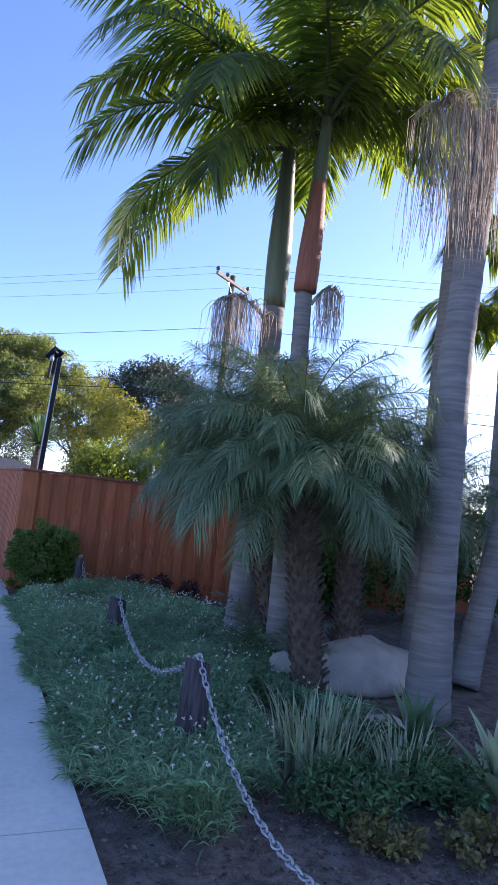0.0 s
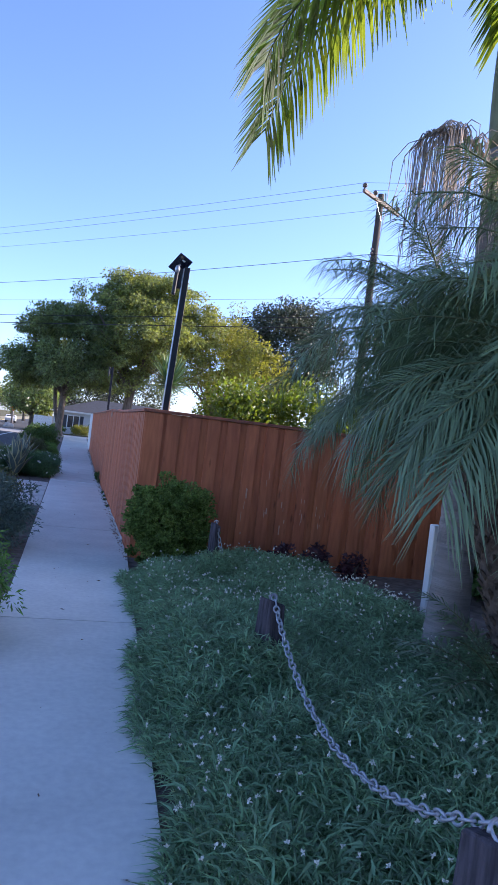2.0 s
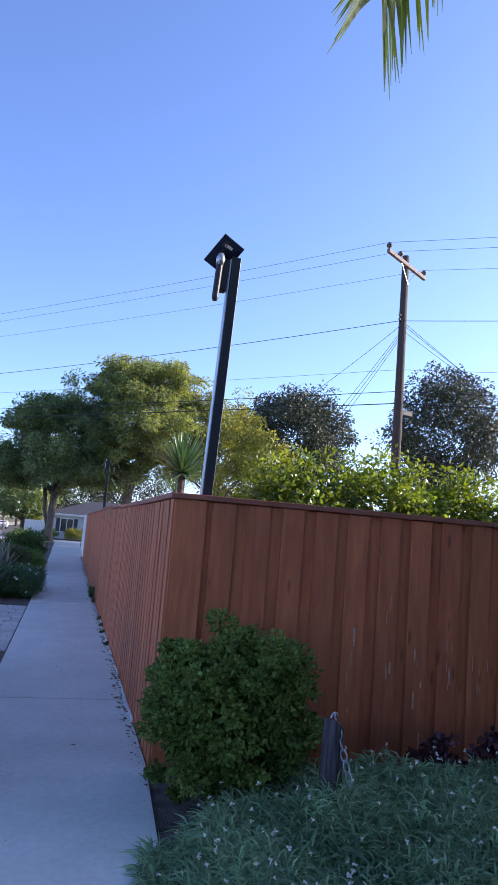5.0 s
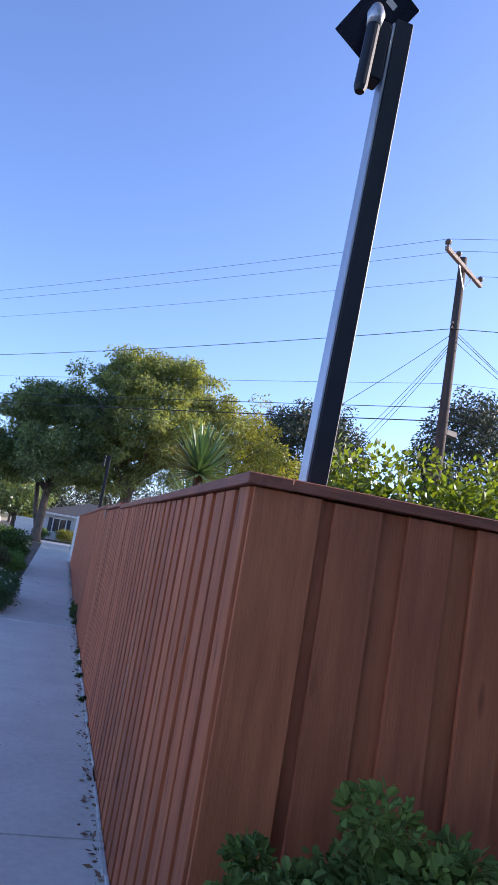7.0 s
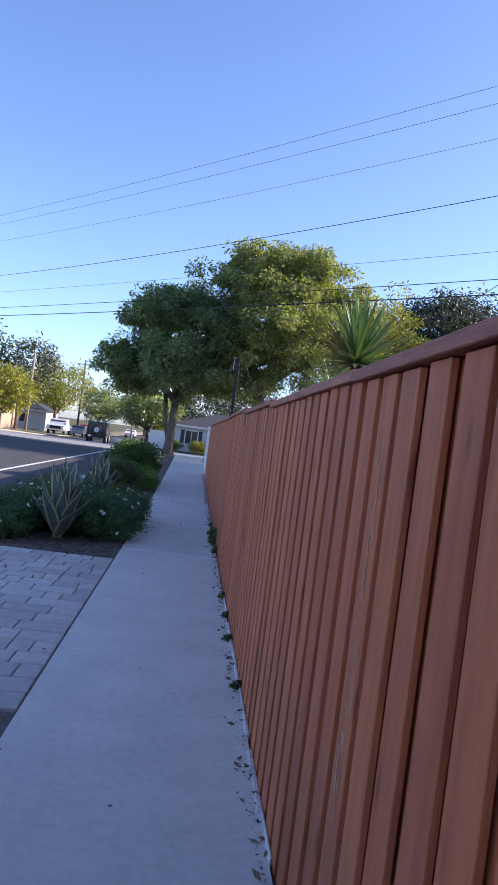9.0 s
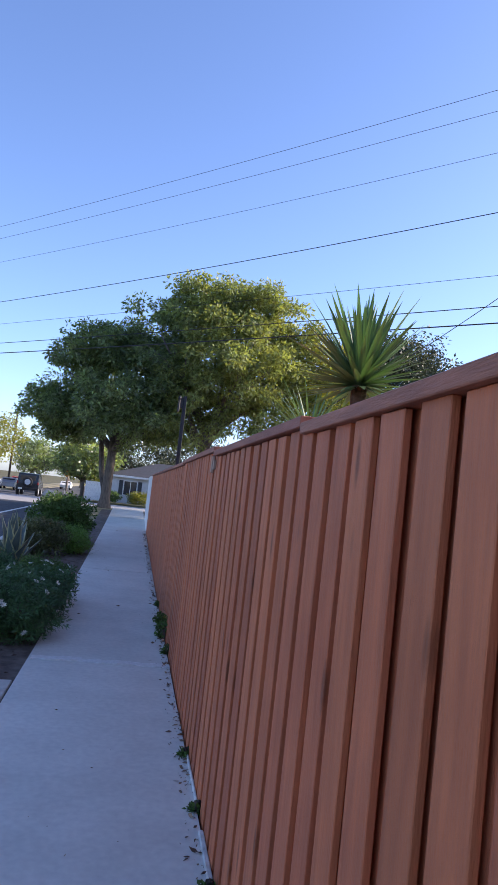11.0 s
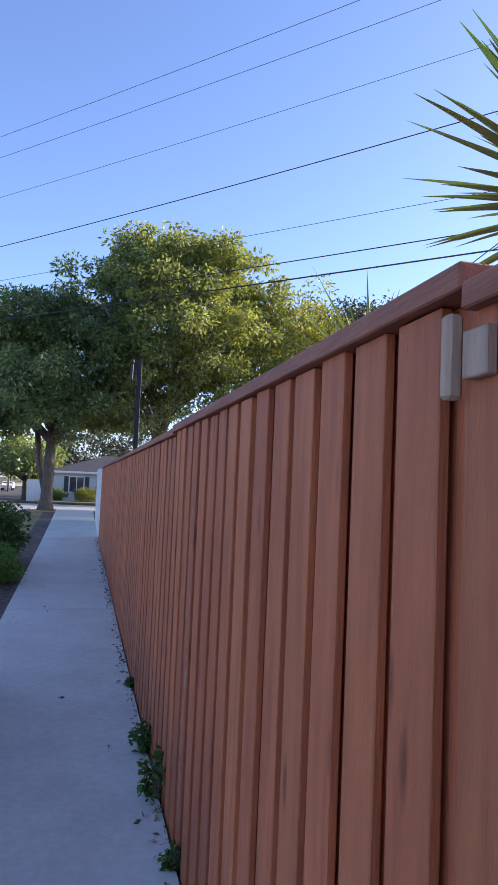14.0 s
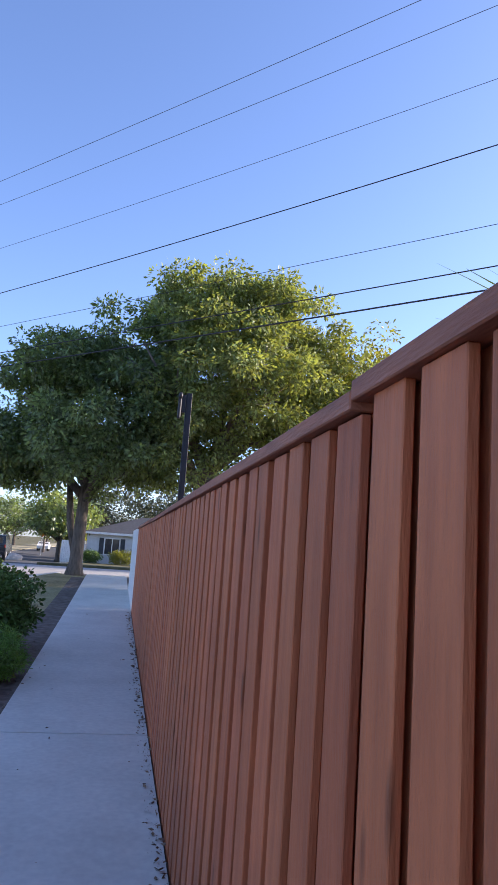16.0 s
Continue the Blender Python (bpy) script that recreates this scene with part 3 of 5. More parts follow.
def ringed(path, r0, r1, foot=1.3, n=60, sides=16):
    """Points and radii of a ringed palm trunk with a swollen foot."""
    pts, rad = [], []
    path = [Vector(p) for p in path]
    for i in range(n + 1):
        t = i / n
        s = t * (len(path) - 1)
        k = min(int(s), len(path) - 2)
        pts.append(path[k].lerp(path[k + 1], s - k))
        r = r0 + (r1 - r0) * t
        r *= 1 + (foot - 1) * math.exp(-t * 9)
        rad.append(r * (1.0 + (0.03 if i % 2 else -0.01)))
    return tube(pts, rad, sides)


def infructescence(parent, place, azim, reach, strings, drop):
    """A dome of dry hanging flower strings on a short arching stalk."""
    pieces = []
    a = radians(azim)
    way, side = Vector((math.cos(a), math.sin(a), 0)), Vector((-math.sin(a), math.cos(a), 0))

    def stalk(u):
        return Vector(place) + way * reach * u + Vector((0, 0, 0.26 * math.sin(math.pi * min(1.0, u * 0.72 + 0.06))))

    pieces.append(tube([stalk(k / 6) for k in range(7)], [0.022, 0.020, 0.017, 0.013, 0.010, 0.007, 0.005], 6))
    for i in range(strings * 2):
        u = rng.random() ** 0.6
        p = stalk(u)
        out = side * rng.normal() * reach * 0.24 + way * reach * 0.10 * rng.random()
        ln = drop * (0.5 + 0.6 * rng.random())
        pts = [p, p + out * 0.6 + Vector((0, 0, 0.025)), p + out - Vector((0, 0, 0.06))]
        for k in (0.4, 0.7, 1.0):
            pts.append(p + out * (1 + 0.12 * k) + Vector((rng.normal() * 0.016, rng.normal() * 0.016, -0.06 - ln * k)))
        pieces.append(tube(pts, [0.005, 0.0042, 0.0036, 0.003, 0.0026, 0.002], 3, False))
    part("flower_spray", joined("flower_spray", pieces, M_STRAW), parent, "dry hanging straw-coloured flower strings")


def king_palm(base, ring, top, r0, r1, fronds, sprays, label, sheath=False, lean=None, shaft=True, length=2.6):
    """Smooth ringed trunk, green crownshaft, long arching fronds."""
    ob = thing("king_palm", label, "palm tree", base, group="king palms in the garden")
    b = Vector(base)
    v, f = ringed([Vector((0, 0, 0)), *( [Vector(p) - b for p in lean] if lean else []), Vector(ring) - b], r0, r1)
    part("trunk", mesh("trunk", v, f, M_PALMT, smooth=True), ob)
    rl, tl = Vector(ring) - b, Vector(top) - b
    if shaft:
        n = 12
        pts = [rl.lerp(tl, i / n) for i in range(n + 1)]
        rad = [r1 * (0.98 + 0.22 * math.sin(math.pi * min(1, i / n * 1.15 + 0.12)) - 0.32 * (i / n) ** 2) for i in range(n + 1)]
        v, f = tube(pts, rad, 14)
        part("crownshaft", mesh("crownshaft", v, f, M_SHAFT, smooth=True), ob)
    if sheath:
        n = 10
        pts = [rl.lerp(tl, 0.0 + 0.62 * i / n) + Vector((-0.01, -0.035, 0)) for i in range(n + 1)]
        rad = [r1 * (1.02 + 0.42 * math.sin(math.pi * min(1.0, 0.3 + i / n * 0.75)) - 0.2 * (i / n)) for i in range(n + 1)]
        v, f = tube(pts, rad, 12)
        part("dead_sheath", mesh("dead_sheath", v, f, M_SHEATH, smooth=True), ob, "rust-brown papery dead leaf sheath")
    for az, up, arch, ln, roll in fronds:
        frond(ob, tl + Vector((0, 0, 0.05 * rng.normal())), az, ln * length / 2.6, up, arch, 116, 0.54, 0.032, 0.72, M_KING, 0.12, 0.10, 0.03, roll)
    for pl, az, reach, count, drop in sprays:
        infructescence(ob, Vector(pl) - b, az, reach, count, drop)
    return ob


def pygmy_palm(base, height, r, crown, count, label, lean=(0, 0), low=()):
    """Shaggy trunk of old leaf bases under a dense mop of fine arching fronds."""
    ob = thing("pygmy_palm", label, "palm tree", base, group="pygmy palms in the garden")
    top = Vector((lean[0], lean[1], height))
    v, f = tube([top * (i / 8) for i in range(9)], [r * (1.15 - 0.2 * i / 8) for i in range(9)], 12)
    part("trunk", mesh("trunk", v, f, M_PHOENT, smooth=True), ob)
    stubs = []
    for i in range(int(height * 110)):
        t = (i + 0.5) / (height * 110)
        a = i * 2.39996
        p = top * t + Vector((math.cos(a), math.sin(a), 0)) * r * 0.95
        d = Vector((math.cos(a) * 0.8, math.sin(a) * 0.8, 0.75))
        ln = 0.05 + 0.05 * rng.random()
        stubs.append(tube([p - d * 0.01, p + d * ln], [0.022, 0.010], 4))
    part("rough_bark", joined("rough_bark", stubs, M_PHOENT, False), ob, "rough brown stubs of cut leaf bases")
    for i in range(count):
        az = i * 137.5 + 12 * rng.normal()
        t = i / count
        up = 82 - 80 * t ** 0.95 + 7 * rng.normal()
        frond(ob, top + Vector((0, 0, -0.16 * t)), az, crown * (0.85 + 0.3 * rng.random()), up, 58 + 40 * rng.random(), 112, 0.215, 0.0075, 0.60, M_PYGMY, 0.20, 0.06, 0.010, 14 * rng.normal(), 0.34)
    for az, up, arch, ln in low:
        frond(ob, top + Vector((0, 0, -0.18)), az, ln, up, arch, 120, 0.27, 0.0085, 0.8, M_PYGMY, 0.10, 0.06, 0.011, 0.0, 0.2)
    return ob


def shrub(name, label, at, radii, count, leaves, leaf, width, material, clump=0.10, droop=0.0, lift=None, shell=0.5, category="shrub", group="", kind="", oval=False):
    """A rounded bush: woody stems and leaves in clumps, resting on the soil."""
    ob = thing(name, label, category, at, group=group, kind=kind)
    rx, ry, h = radii
    lift = h * 0.52 if lift is None else lift
    q = clumps((0, 0, lift), (rx, ry, h * 0.5), count, clump, leaves, leaf, width, droop, shell, 0.7, oval)
    q[..., 2] = np.maximum(q[..., 2], 0.01)
    part("foliage", quads("foliage", q, material), ob)
    pieces = []
    for i in range(9):
        a = rng.random() * 6.28
        tip = Vector((math.cos(a) * rx * 0.6, math.sin(a) * ry * 0.6, h * (0.5 + 0.3 * rng.random())))
        pieces.append(tube([(0.15 * tip.x, 0.15 * tip.y, -0.04), tip * 0.5 + Vector((0, 0, 0.05)), tip], [0.016, 0.011, 0.004], 5))
    part("branchwork", joined("branchwork", pieces, M_BARK), ob)
    return ob


def limb_tubes(base, top, r, count, spread, sides=8, seed=0):
    pieces = []
    b, t = Vector(base), Vector(top)
    for i in range(count):
        a = i * 2.4 + rng.random()
        s = t.lerp(b, 0.1 + 0.35 * rng.random())
        reach = Vector((math.cos(a) * spread[0], math.sin(a) * spread[1], spread[2] * (0.35 + 0.75 * rng.random())))
        m1 = s + reach * 0.45 + Vector((0, 0, 0.08 * spread[2]))
        e = s + reach
        pieces.append(tube([s, m1, e], [r * 0.55, r * 0.33, r * 0.08], sides))
        for k in range(3):
            q = m1.lerp(e, 0.3 * k)
            a2 = a + rng.normal() * 0.9
            e2 = q + Vector((math.cos(a2) * spread[0] * 0.45, math.sin(a2) * spread[1] * 0.45, spread[2] * 0.35 * rng.random()))
            pieces.append(tube([q, q.lerp(e2, 0.5) + Vector((0, 0, 0.1)), e2], [r * 0.2, r * 0.12, r * 0.04], 5))
    return pieces


def tree(label, base, trunk_top, r, crown_c, crown_r, count, leaves, leaf, width, material, clump=0.7, limbs=7, droop=0.35, shell=0.6, trunk2=None, extra=(), group="", name="tree"):
    """A tapered trunk with limbs under a crown of leaf clumps with an uneven outline."""
    ob = thing(name, label, "tree", base, group=group)
    b = Vector(base)
    tt = Vector(trunk_top) - b
    mid = tt * 0.5 + Vector((0.06 * r * 10 * rng.normal() * 0.1, 0, 0))
    v, f = tube([Vector((0, 0, -0.15)), Vector((0, 0, 0.12)), tt * 0.12, mid, tt], [r * 1.75, r * 1.35, r * 1.05, r * 0.95, r * 0.75], 12)
    part("trunk", mesh("trunk", v, f, M_BARK, smooth=True), ob)
    if trunk2:
        t2 = Vector(trunk2) - b
        v, f = tube([tt * 0.12, t2 * 0.5 + Vector((-0.05, 0, 0)), t2], [r * 0.7, r * 0.62, r * 0.5], 10)
        part("trunk_fork", mesh("trunk_fork", v, f, M_BARK, smooth=True), ob)
    cc = Vector(crown_c) - b
    part("branchwork", joined("branchwork", limb_tubes(tt * 0.3, tt, r, limbs, (crown_r[0] * 0.8, crown_r[1] * 0.8, crown_r[2] * 1.1)), M_BARK), ob)
    q = [clumps(cc, crown_r, count, clump, leaves, leaf, width, droop, shell)]
    for c, rr, n in extra:
        q.append(clumps(Vector(c) - b, rr, n, clump * 0.9, leaves, leaf, width, droop, 0.45))
    part("crown", quads("crown", np.concatenate(q), material), ob)
    return ob


def rosette(name, label, at, heart, count, length, width, material, up0, up1, category, margin=None, fold=0.25, arch=25, group="", curl=0.0):
    """Sword leaves round a heart; with a margin material the leaf edges get a pale band."""
    ob = thing(name, label, category, at, group=group)
    for i in range(count):
        t = (i + 0.5) / count
        az = i * 137.508
        el = radians(up0 + (up1 - up0) * t + 4 * rng.normal())
        ln = length * (0.8 + 0.35 * rng.random()) * (0.75 + 0.25 * math.sin(math.pi * min(1, t + 0.25)))
        n = 7
        vs, fs, ms = [], [], []
        x = z = 0.0
        for k in range(n):
            u = k / (n - 1)
            e = el - radians(arch) * u * u + curl * math.sin(6 * u)
            w = width * (0.55 + 0.9 * u * (1 - u) * 2.2) * (1 - u ** 4) * 0.5 + 0.001
            for s, q in ((-1, 1.0), (-0.64, 0.9), (0, 0.0), (0.64, 0.9), (1, 1.0)):
                vs.append((x - math.sin(e) * fold * w * q, s * w, z + math.cos(e) * fold * w * q))
            x += math.cos(e) * ln / (n - 1)
            z += math.sin(e) * ln / (n - 1)
        for k in range(n - 1):
            for c in range(4):
                a = k * 5 + c
                fs.append((a, a + 1, a + 6, a + 5))
                ms.append(1 if margin and c in (0, 3) else 0)
        me = mesh("leaf", vs, fs, [material, margin] if margin else material, ms if margin else None, smooth=True)
        part("leaf", me, ob, at=pose(*heart, 0, 0, az))
    return ob


# ---- solar lamp post behind the fence corner ----
def solar_post(at, height, label, lean=0.0, panel=True, strip_mat=M_STEEL, collar_mat=M_STEEL):
    ob = thing("solar_lamp_post", label, "lamp post", at, group="solar lamp posts along the fence")
    ob.matrix_basis = pose(*at, 0, lean, 0)
    bm = bmesh.new()
    add_box(bm, -0.031, 0.039, -0.040, 0.040, -0.05, height, 0.003)
    part("post", from_bm("post", bm, M_BLACK), ob)
    # Added strip on the left face; pale steel stands for reflected sky.
    bm = bmesh.new()
    add_box(bm, -0.042, -0.032, -0.036, 0.036, 0.0, height - 0.02, 0.002)
    part("sheen_strip", from_bm("sheen_strip", bm, strip_mat), ob)
    bm = bmesh.new()
    add_box(bm, -0.115, -0.048, -0.040, 0.034, height - 0.28, height - 0.03, 0.006)
    part("housing", from_bm("housing", bm, M_BLACK), ob)
    v, f = tube([(-0.132, -0.066, height - 0.38), (-0.132, -0.066, height - 0.36), (-0.128, -0.066, height - 0.10)], [0.018, 0.025, 0.025], 14)
    part("lamp_tube", mesh("lamp_tube", v, f, M_BLACK, smooth=False), ob)
    v, f = tube([(-0.128, -0.066, height - 0.10), (-0.126, -0.066, height - 0.05), (-0.123, -0.056, height - 0.01)], [0.027, 0.034, 0.022], 14)
    part("collar", mesh("collar", v, f, collar_mat, smooth=True), ob)
    if panel:
        bm = bmesh.new()
        e1, e2 = Vector((-0.115, 0.19, -0.165)).normalized(), Vector((0.162, 0.02, -0.057)).normalized()
        e2 = (e2 - e1 * e1.dot(e2)).normalized()
        e3 = e1.cross(e2)
        m = Matrix.Translation((-0.085, 0.05, height + 0.040)) @ Matrix((e1, e2, e3)).transposed().to_4x4()
        add_box(bm, -0.135, 0.135, -0.095, 0.095, -0.009, 0.009, 0.002, m)
        pn = part("solar_panel", from_bm("solar_panel", bm, M_SOLAR), ob, "thin tilted black solar panel")
        bm = bmesh.new()
        add_box(bm, -0.085, -0.063, -0.022, 0.022, 0.0095, 0.012, 0.0, m)
        add_box(bm, -0.085, -0.063, -0.022, 0.022, -0.012, -0.0095, 0.0, m)
        part("maker_label", from_bm("maker_label", bm, M_WHITEPL), pn, "small pale label")
        v, f = tube([(-0.123, -0.056, height - 0.02), (-0.09, 0.045, height + 0.032)], [0.014, 0.014], 8)
        part("bracket", mesh("bracket", v, f, M_STEEL), ob)
    return ob


solar_post((1.402, 12.085, 0), 3.685, "tall black square solar lamp post with tilted panel behind the fence", 2.0)
solar_post((1.62, 30.7, 0.12), 3.60, "black square lamp post behind the fence under the big tree", 0.0, False, M_BLACK, M_BLACK)


# ---- utility pole and wires ----
POLE = Vector((10.45, 27.3, 0.0))
ARM = Vector((0.80, 0.60, 0))
RUN = Vector((-0.712, 0.702, 0))
pole = thing("utility_pole", "dark wooden utility pole with a crossarm and insulators", "utility pole", POLE)
v, f = tube([(0, 0, -0.3), (0.02, 0, 6), (0.0, 0, 11.25)], [0.17, 0.145, 0.115], 12)
part("shaft", mesh("shaft", v, f, M_POLE, smooth=True), pole)
ang = math.degrees(math.atan2(ARM.y, ARM.x))
bm = bmesh.new()
add_box(bm, -1.45, 1.25, -0.17, -0.06, 10.82, 10.95, 0.01)
part("crossarm", from_bm("crossarm", bm, M_ARM), pole, at=pose(0, 0, 0, 0, 0, ang))
INS = (-1.40, -0.62, 1.18)
for s in INS:
    pts = [(s, -0.115, 10.95 + z) for z in (0.0, 0.06, 0.07, 0.12, 0.13, 0.19, 0.22)]
    v, f = tube(pts, [0.03, 0.03, 0.09, 0.06, 0.10, 0.06, 0.03], 10)
    part("insulator", mesh("insulator", v, f, M_CERAM, smooth=True), pole, at=pose(0, 0, 0, 0, 0, ang))
for s, z in ((-0.3, 10.5), (0.3, 10.5)):
    v, f = tube([(s * 1.8, -0.12, 10.85), (0, -0.12, 10.25)], [0.015, 0.015], 5)
    part("brace", mesh("brace", v, f, M_STEEL), pole, at=pose(0, 0, 0, 0, 0, ang))
for z in (8.95, 9.15, 9.0, 8.8):
    v, f = tube([(0.10, 0, z), (0.24, 0.0, z)], [0.05, 0.04], 8)
    part("line_clamp", mesh("line_clamp", v, f, M_CERAM), pole, at=pose(0, 0, 0, 0, 0, ang + 180 * (z > 8.97)))
bm = bmesh.new()
add_box(bm, 0.15, 0.62, -0.09, 0.09, 5.85, 6.03, 0.02)
part("splice_case", from_bm("splice_case", bm, M_WIRE), pole, at=pose(0, 0, 0, 0, 0, 20))


def wire(name, label, a, b, sag, r, material=M_WIRE):
    a, b = Vector(a), Vector(b)
    n = 40
    pts = [a.lerp(b, i / n) - Vector((0, 0, 4 * sag * (i / n) * (1 - i / n))) for i in range(n + 1)]
    v, f = tube(pts, r, 5, False)
    tagged(new(name, mesh(name, v, f, material, smooth=True)), label, "overhead wire", group="overhead wires")


for s in INS:
    p = POLE + ARM * s + Vector((0.07, -0.09, 11.17))
    q = p + RUN * 62 + Vector((0, 0, -0.2))
    wire("power_wire", "thin bare overhead power wire", p, q, 0.75, 0.006, M_WIREG)
    wire("power_wire", "thin bare overhead power wire", p, p - RUN * 50 + ARM * 5, 0.8, 0.006, M_WIREG)
for dz, off, r, sg in ((8.95, -0.2, 0.011, 1.05), (7.35, 0.0, 0.006, 0.2), (6.62, 0.0, 0.012, 0.25), (6.22, 0.0, 0.017, 0.25)):
    p = POLE + ARM * off + Vector((0, 0, dz))
    wire("telecom_cable", "dark overhead telephone cable", p, p + RUN * 62 + Vector((0, 0, 0.1)), sg, r)
    wire("telecom_cable", "dark overhead telephone cable", p, p - RUN * 50 + ARM * 5, 0.8, r)
for k, (e, z0) in enumerate((((3.0, 27.5, 2.6), 8.9), ((7.2, 31.0, 3.2), 8.7), ((7.6, 31.4, 3.2), 8.6), ((8.0, 31.8, 3.2), 8.5), ((18.0, 24.0, 3.0), 9.0), ((19.0, 24.5, 3.0), 8.9), ((20.0, 25.0, 3.0), 8.7))):
    wire("service_drop", "thin service wire running down from the pole", POLE + Vector((0, 0, z0)), e, 0.25, 0.008)


# ---- front garden: palms ----
KF_A = [(168, 26, 92, 2.75, 8), (156, 45, 86, 2.85, -6), (115, 16, 88, 3.5, 0), (185, 62, 92, 3.1, 10), (200, 38, 92, 3.0, 0), (225, 18, 90, 2.7, 0), (140, 8, 84, 2.6, 0), (95, 55, 92, 2.9, 0), (60, 50, 95, 2.7, 0), (20, 55, 95, 2.6, 0), (262, 45, 98, 2.7, 0), (305, 30, 100, 2.5, 0), (240, 72, 85, 2.9, 0), (340, 40, 100, 2.5, 0), (212, 0, 85, 2.0, 0), (150, 75, 80, 3.0, 0)]
KF_B = [(0, 60, 95, 2.5, 0), (330, 55, 92, 2.4, 0), (30, 70, 80, 2.9, 0), (65, 42, 95, 2.5, 0), (300, 62, 95, 2.7, 0), (270, 25, 95, 2.4, 0), (200, 65, 80, 2.8, 0), (150, 48, 90, 2.7, 0), (235, 40, 95, 2.6, 0), (170, 82, 60, 2.9, 0), (15, 45, 90, 2.3, 0), (285, 80, 70, 2.8, 0)]
king_palm((3.36, 8.10, 0), (3.31, 8.02, 4.05), (3.27, 8.0, 6.05), 0.15, 0.125, KF_A,
          [((3.22, 7.95, 3.76), 190, 0.66, 90, 0.95)], "king palm with green crownshaft and arching feathery fronds")
king_palm((3.38, 7.15, 0), (3.22, 7.13, 4.00), (3.27, 7.12, 6.0), 0.115, 0.090, KF_B,
          [((3.28, 7.05, 3.82), -10, 0.32, 50, 0.60)], "slender king palm with a rust-brown dead sheath on its shaft", sheath=True)
king_palm((4.05, 5.58, 0), (4.20, 5.55, 6.3), (4.26, 5.55, 8.0), 0.165, 0.125, [(a, 40 + 20 * (i % 2), 95, 2.7, 0) for i, a in enumerate(range(10, 370, 60))],
          [((4.10, 5.50, 5.15), 195, 0.75, 95, 1.25), ((4.12, 5.45, 5.20), 250, 0.40, 45, 1.1)], "stout king palm with pale ringed grey trunk", lean=[(4.01, 5.56, 3.2)])
king_palm((5.02, 7.0, 0), (5.10, 7.0, 6.2), (5.14, 7.0, 7.8), 0.125, 0.105, [(a, 45 + 18 * (i % 2), 95, 2.6, 0) for i, a in enumerate(range(25, 385, 72))], [], "king palm standing behind another trunk")
king_palm((5.35, 6.55, 0), (6.75, 7.0, 4.2), (7.3, 7.2, 5.6), 0.14, 0.105, [(a, 32 + 20 * (i % 2), 95, 2.0, 0) for i, a in enumerate(range(15, 375, 72))], [], "king palm with a strongly leaning pale trunk")
king_palm((8.3, 9.3, 0), (8.3, 9.3, 4.2), (8.3, 9.3, 5.1), 0.10, 0.085, [(a, 28 + 22 * (i % 2), 112, 2.1, 0) for i, a in enumerate(range(5, 365, 45))], [], "short king palm by the garden fence", length=2.2)

pygmy_palm((3.12, 6.02, 0), 2.12, 0.120, 1.28, 92, "pygmy date palm with shaggy trunk and fine drooping fronds", (-0.34, 0.02), ((176, 20, 80, 1.40), (205, 14, 84, 1.45), (190, 12, 72, 1.30)))
pygmy_palm((3.62, 7.45, 0), 2.26, 0.120, 1.38, 88, "leaning pygmy date palm with wide dense crown", (-0.62, 0.25))
pygmy_palm((4.05, 6.85, 0), 2.15, 0.110, 1.32, 78, "pygmy date palm with dense dark crown", (-0.05, 0.10))
pygmy_palm((5.1, 8.6, 0), 1.75, 0.11, 1.25, 40, "pygmy date palm in deep shade by the fence", (0.1, 0.0))

pygmy_palm((6.4, 8.3, 0), 1.95, 0.11, 1.35, 44, "pygmy date palm in deep shade by the fence", (0.0, 0.1))

# white post and a young palm low among the trunks
bm = bmesh.new()
add_box(bm, -0.05, 0.05, -0.05, 0.05, -0.02, 0.98, 0.008)
thing("white_post", "short white-painted wooden post in the garden", "post", (4.05, 9.6, 0), from_bm("white_post", bm, M_WHITEW))
yp = thing("young_palm", "small young palm low among the trunks", "palm tree", (3.35, 7.25, 0))
for i in range(16):
    frond(yp, Vector((0, 0, 0.05)), i * 137.5, 0.75 + 0.2 * rng.random(), 72 - 2.6 * i, 60, 26, 0.22, 0.016, 0.4, M_PYGMY, 0.3, 0.1, 0.008)


# ---- front garden: low planting, stones, posts and chain ----
def stone(label, at, size, seed, rz=0):
    bm = bmesh.new()
    bmesh.ops.create_icosphere(bm, subdivisions=4, radius=1.0)
    for v in bm.verts:
        d = v.co.normalized()
        k = 1 + 0.22 * noise.noise(d * 1.3 + Vector((seed, 0, 0))) + 0.07 * noise.noise(d * 4 + Vector((0, seed, 0))) + 0.02 * noise.noise(d * 11)
        v.co = Vector((d.x * size[0] * k, d.y * size[1] * k, max(-0.25, d.z * k) * size[2]))
    ob = thing("boulder", label, "boulder", (at[0], at[1], at[2] + 0.2 * size[2]), from_bm("boulder", bm, M_ROCK, True), rz=rz)


stone("broad low tan sandstone boulder under the palms", (4.15, 6.75, 0), (0.75, 0.5, 0.36), 1.0)
stone("small rounded tan boulder beside the shaggy trunk", (3.12, 6.55, 0), (0.17, 0.16, 0.26), 4.0)
stone("flat grey-tan stone in the planting", (3.30, 5.25, 0), (0.30, 0.2, 0.12), 7.0)


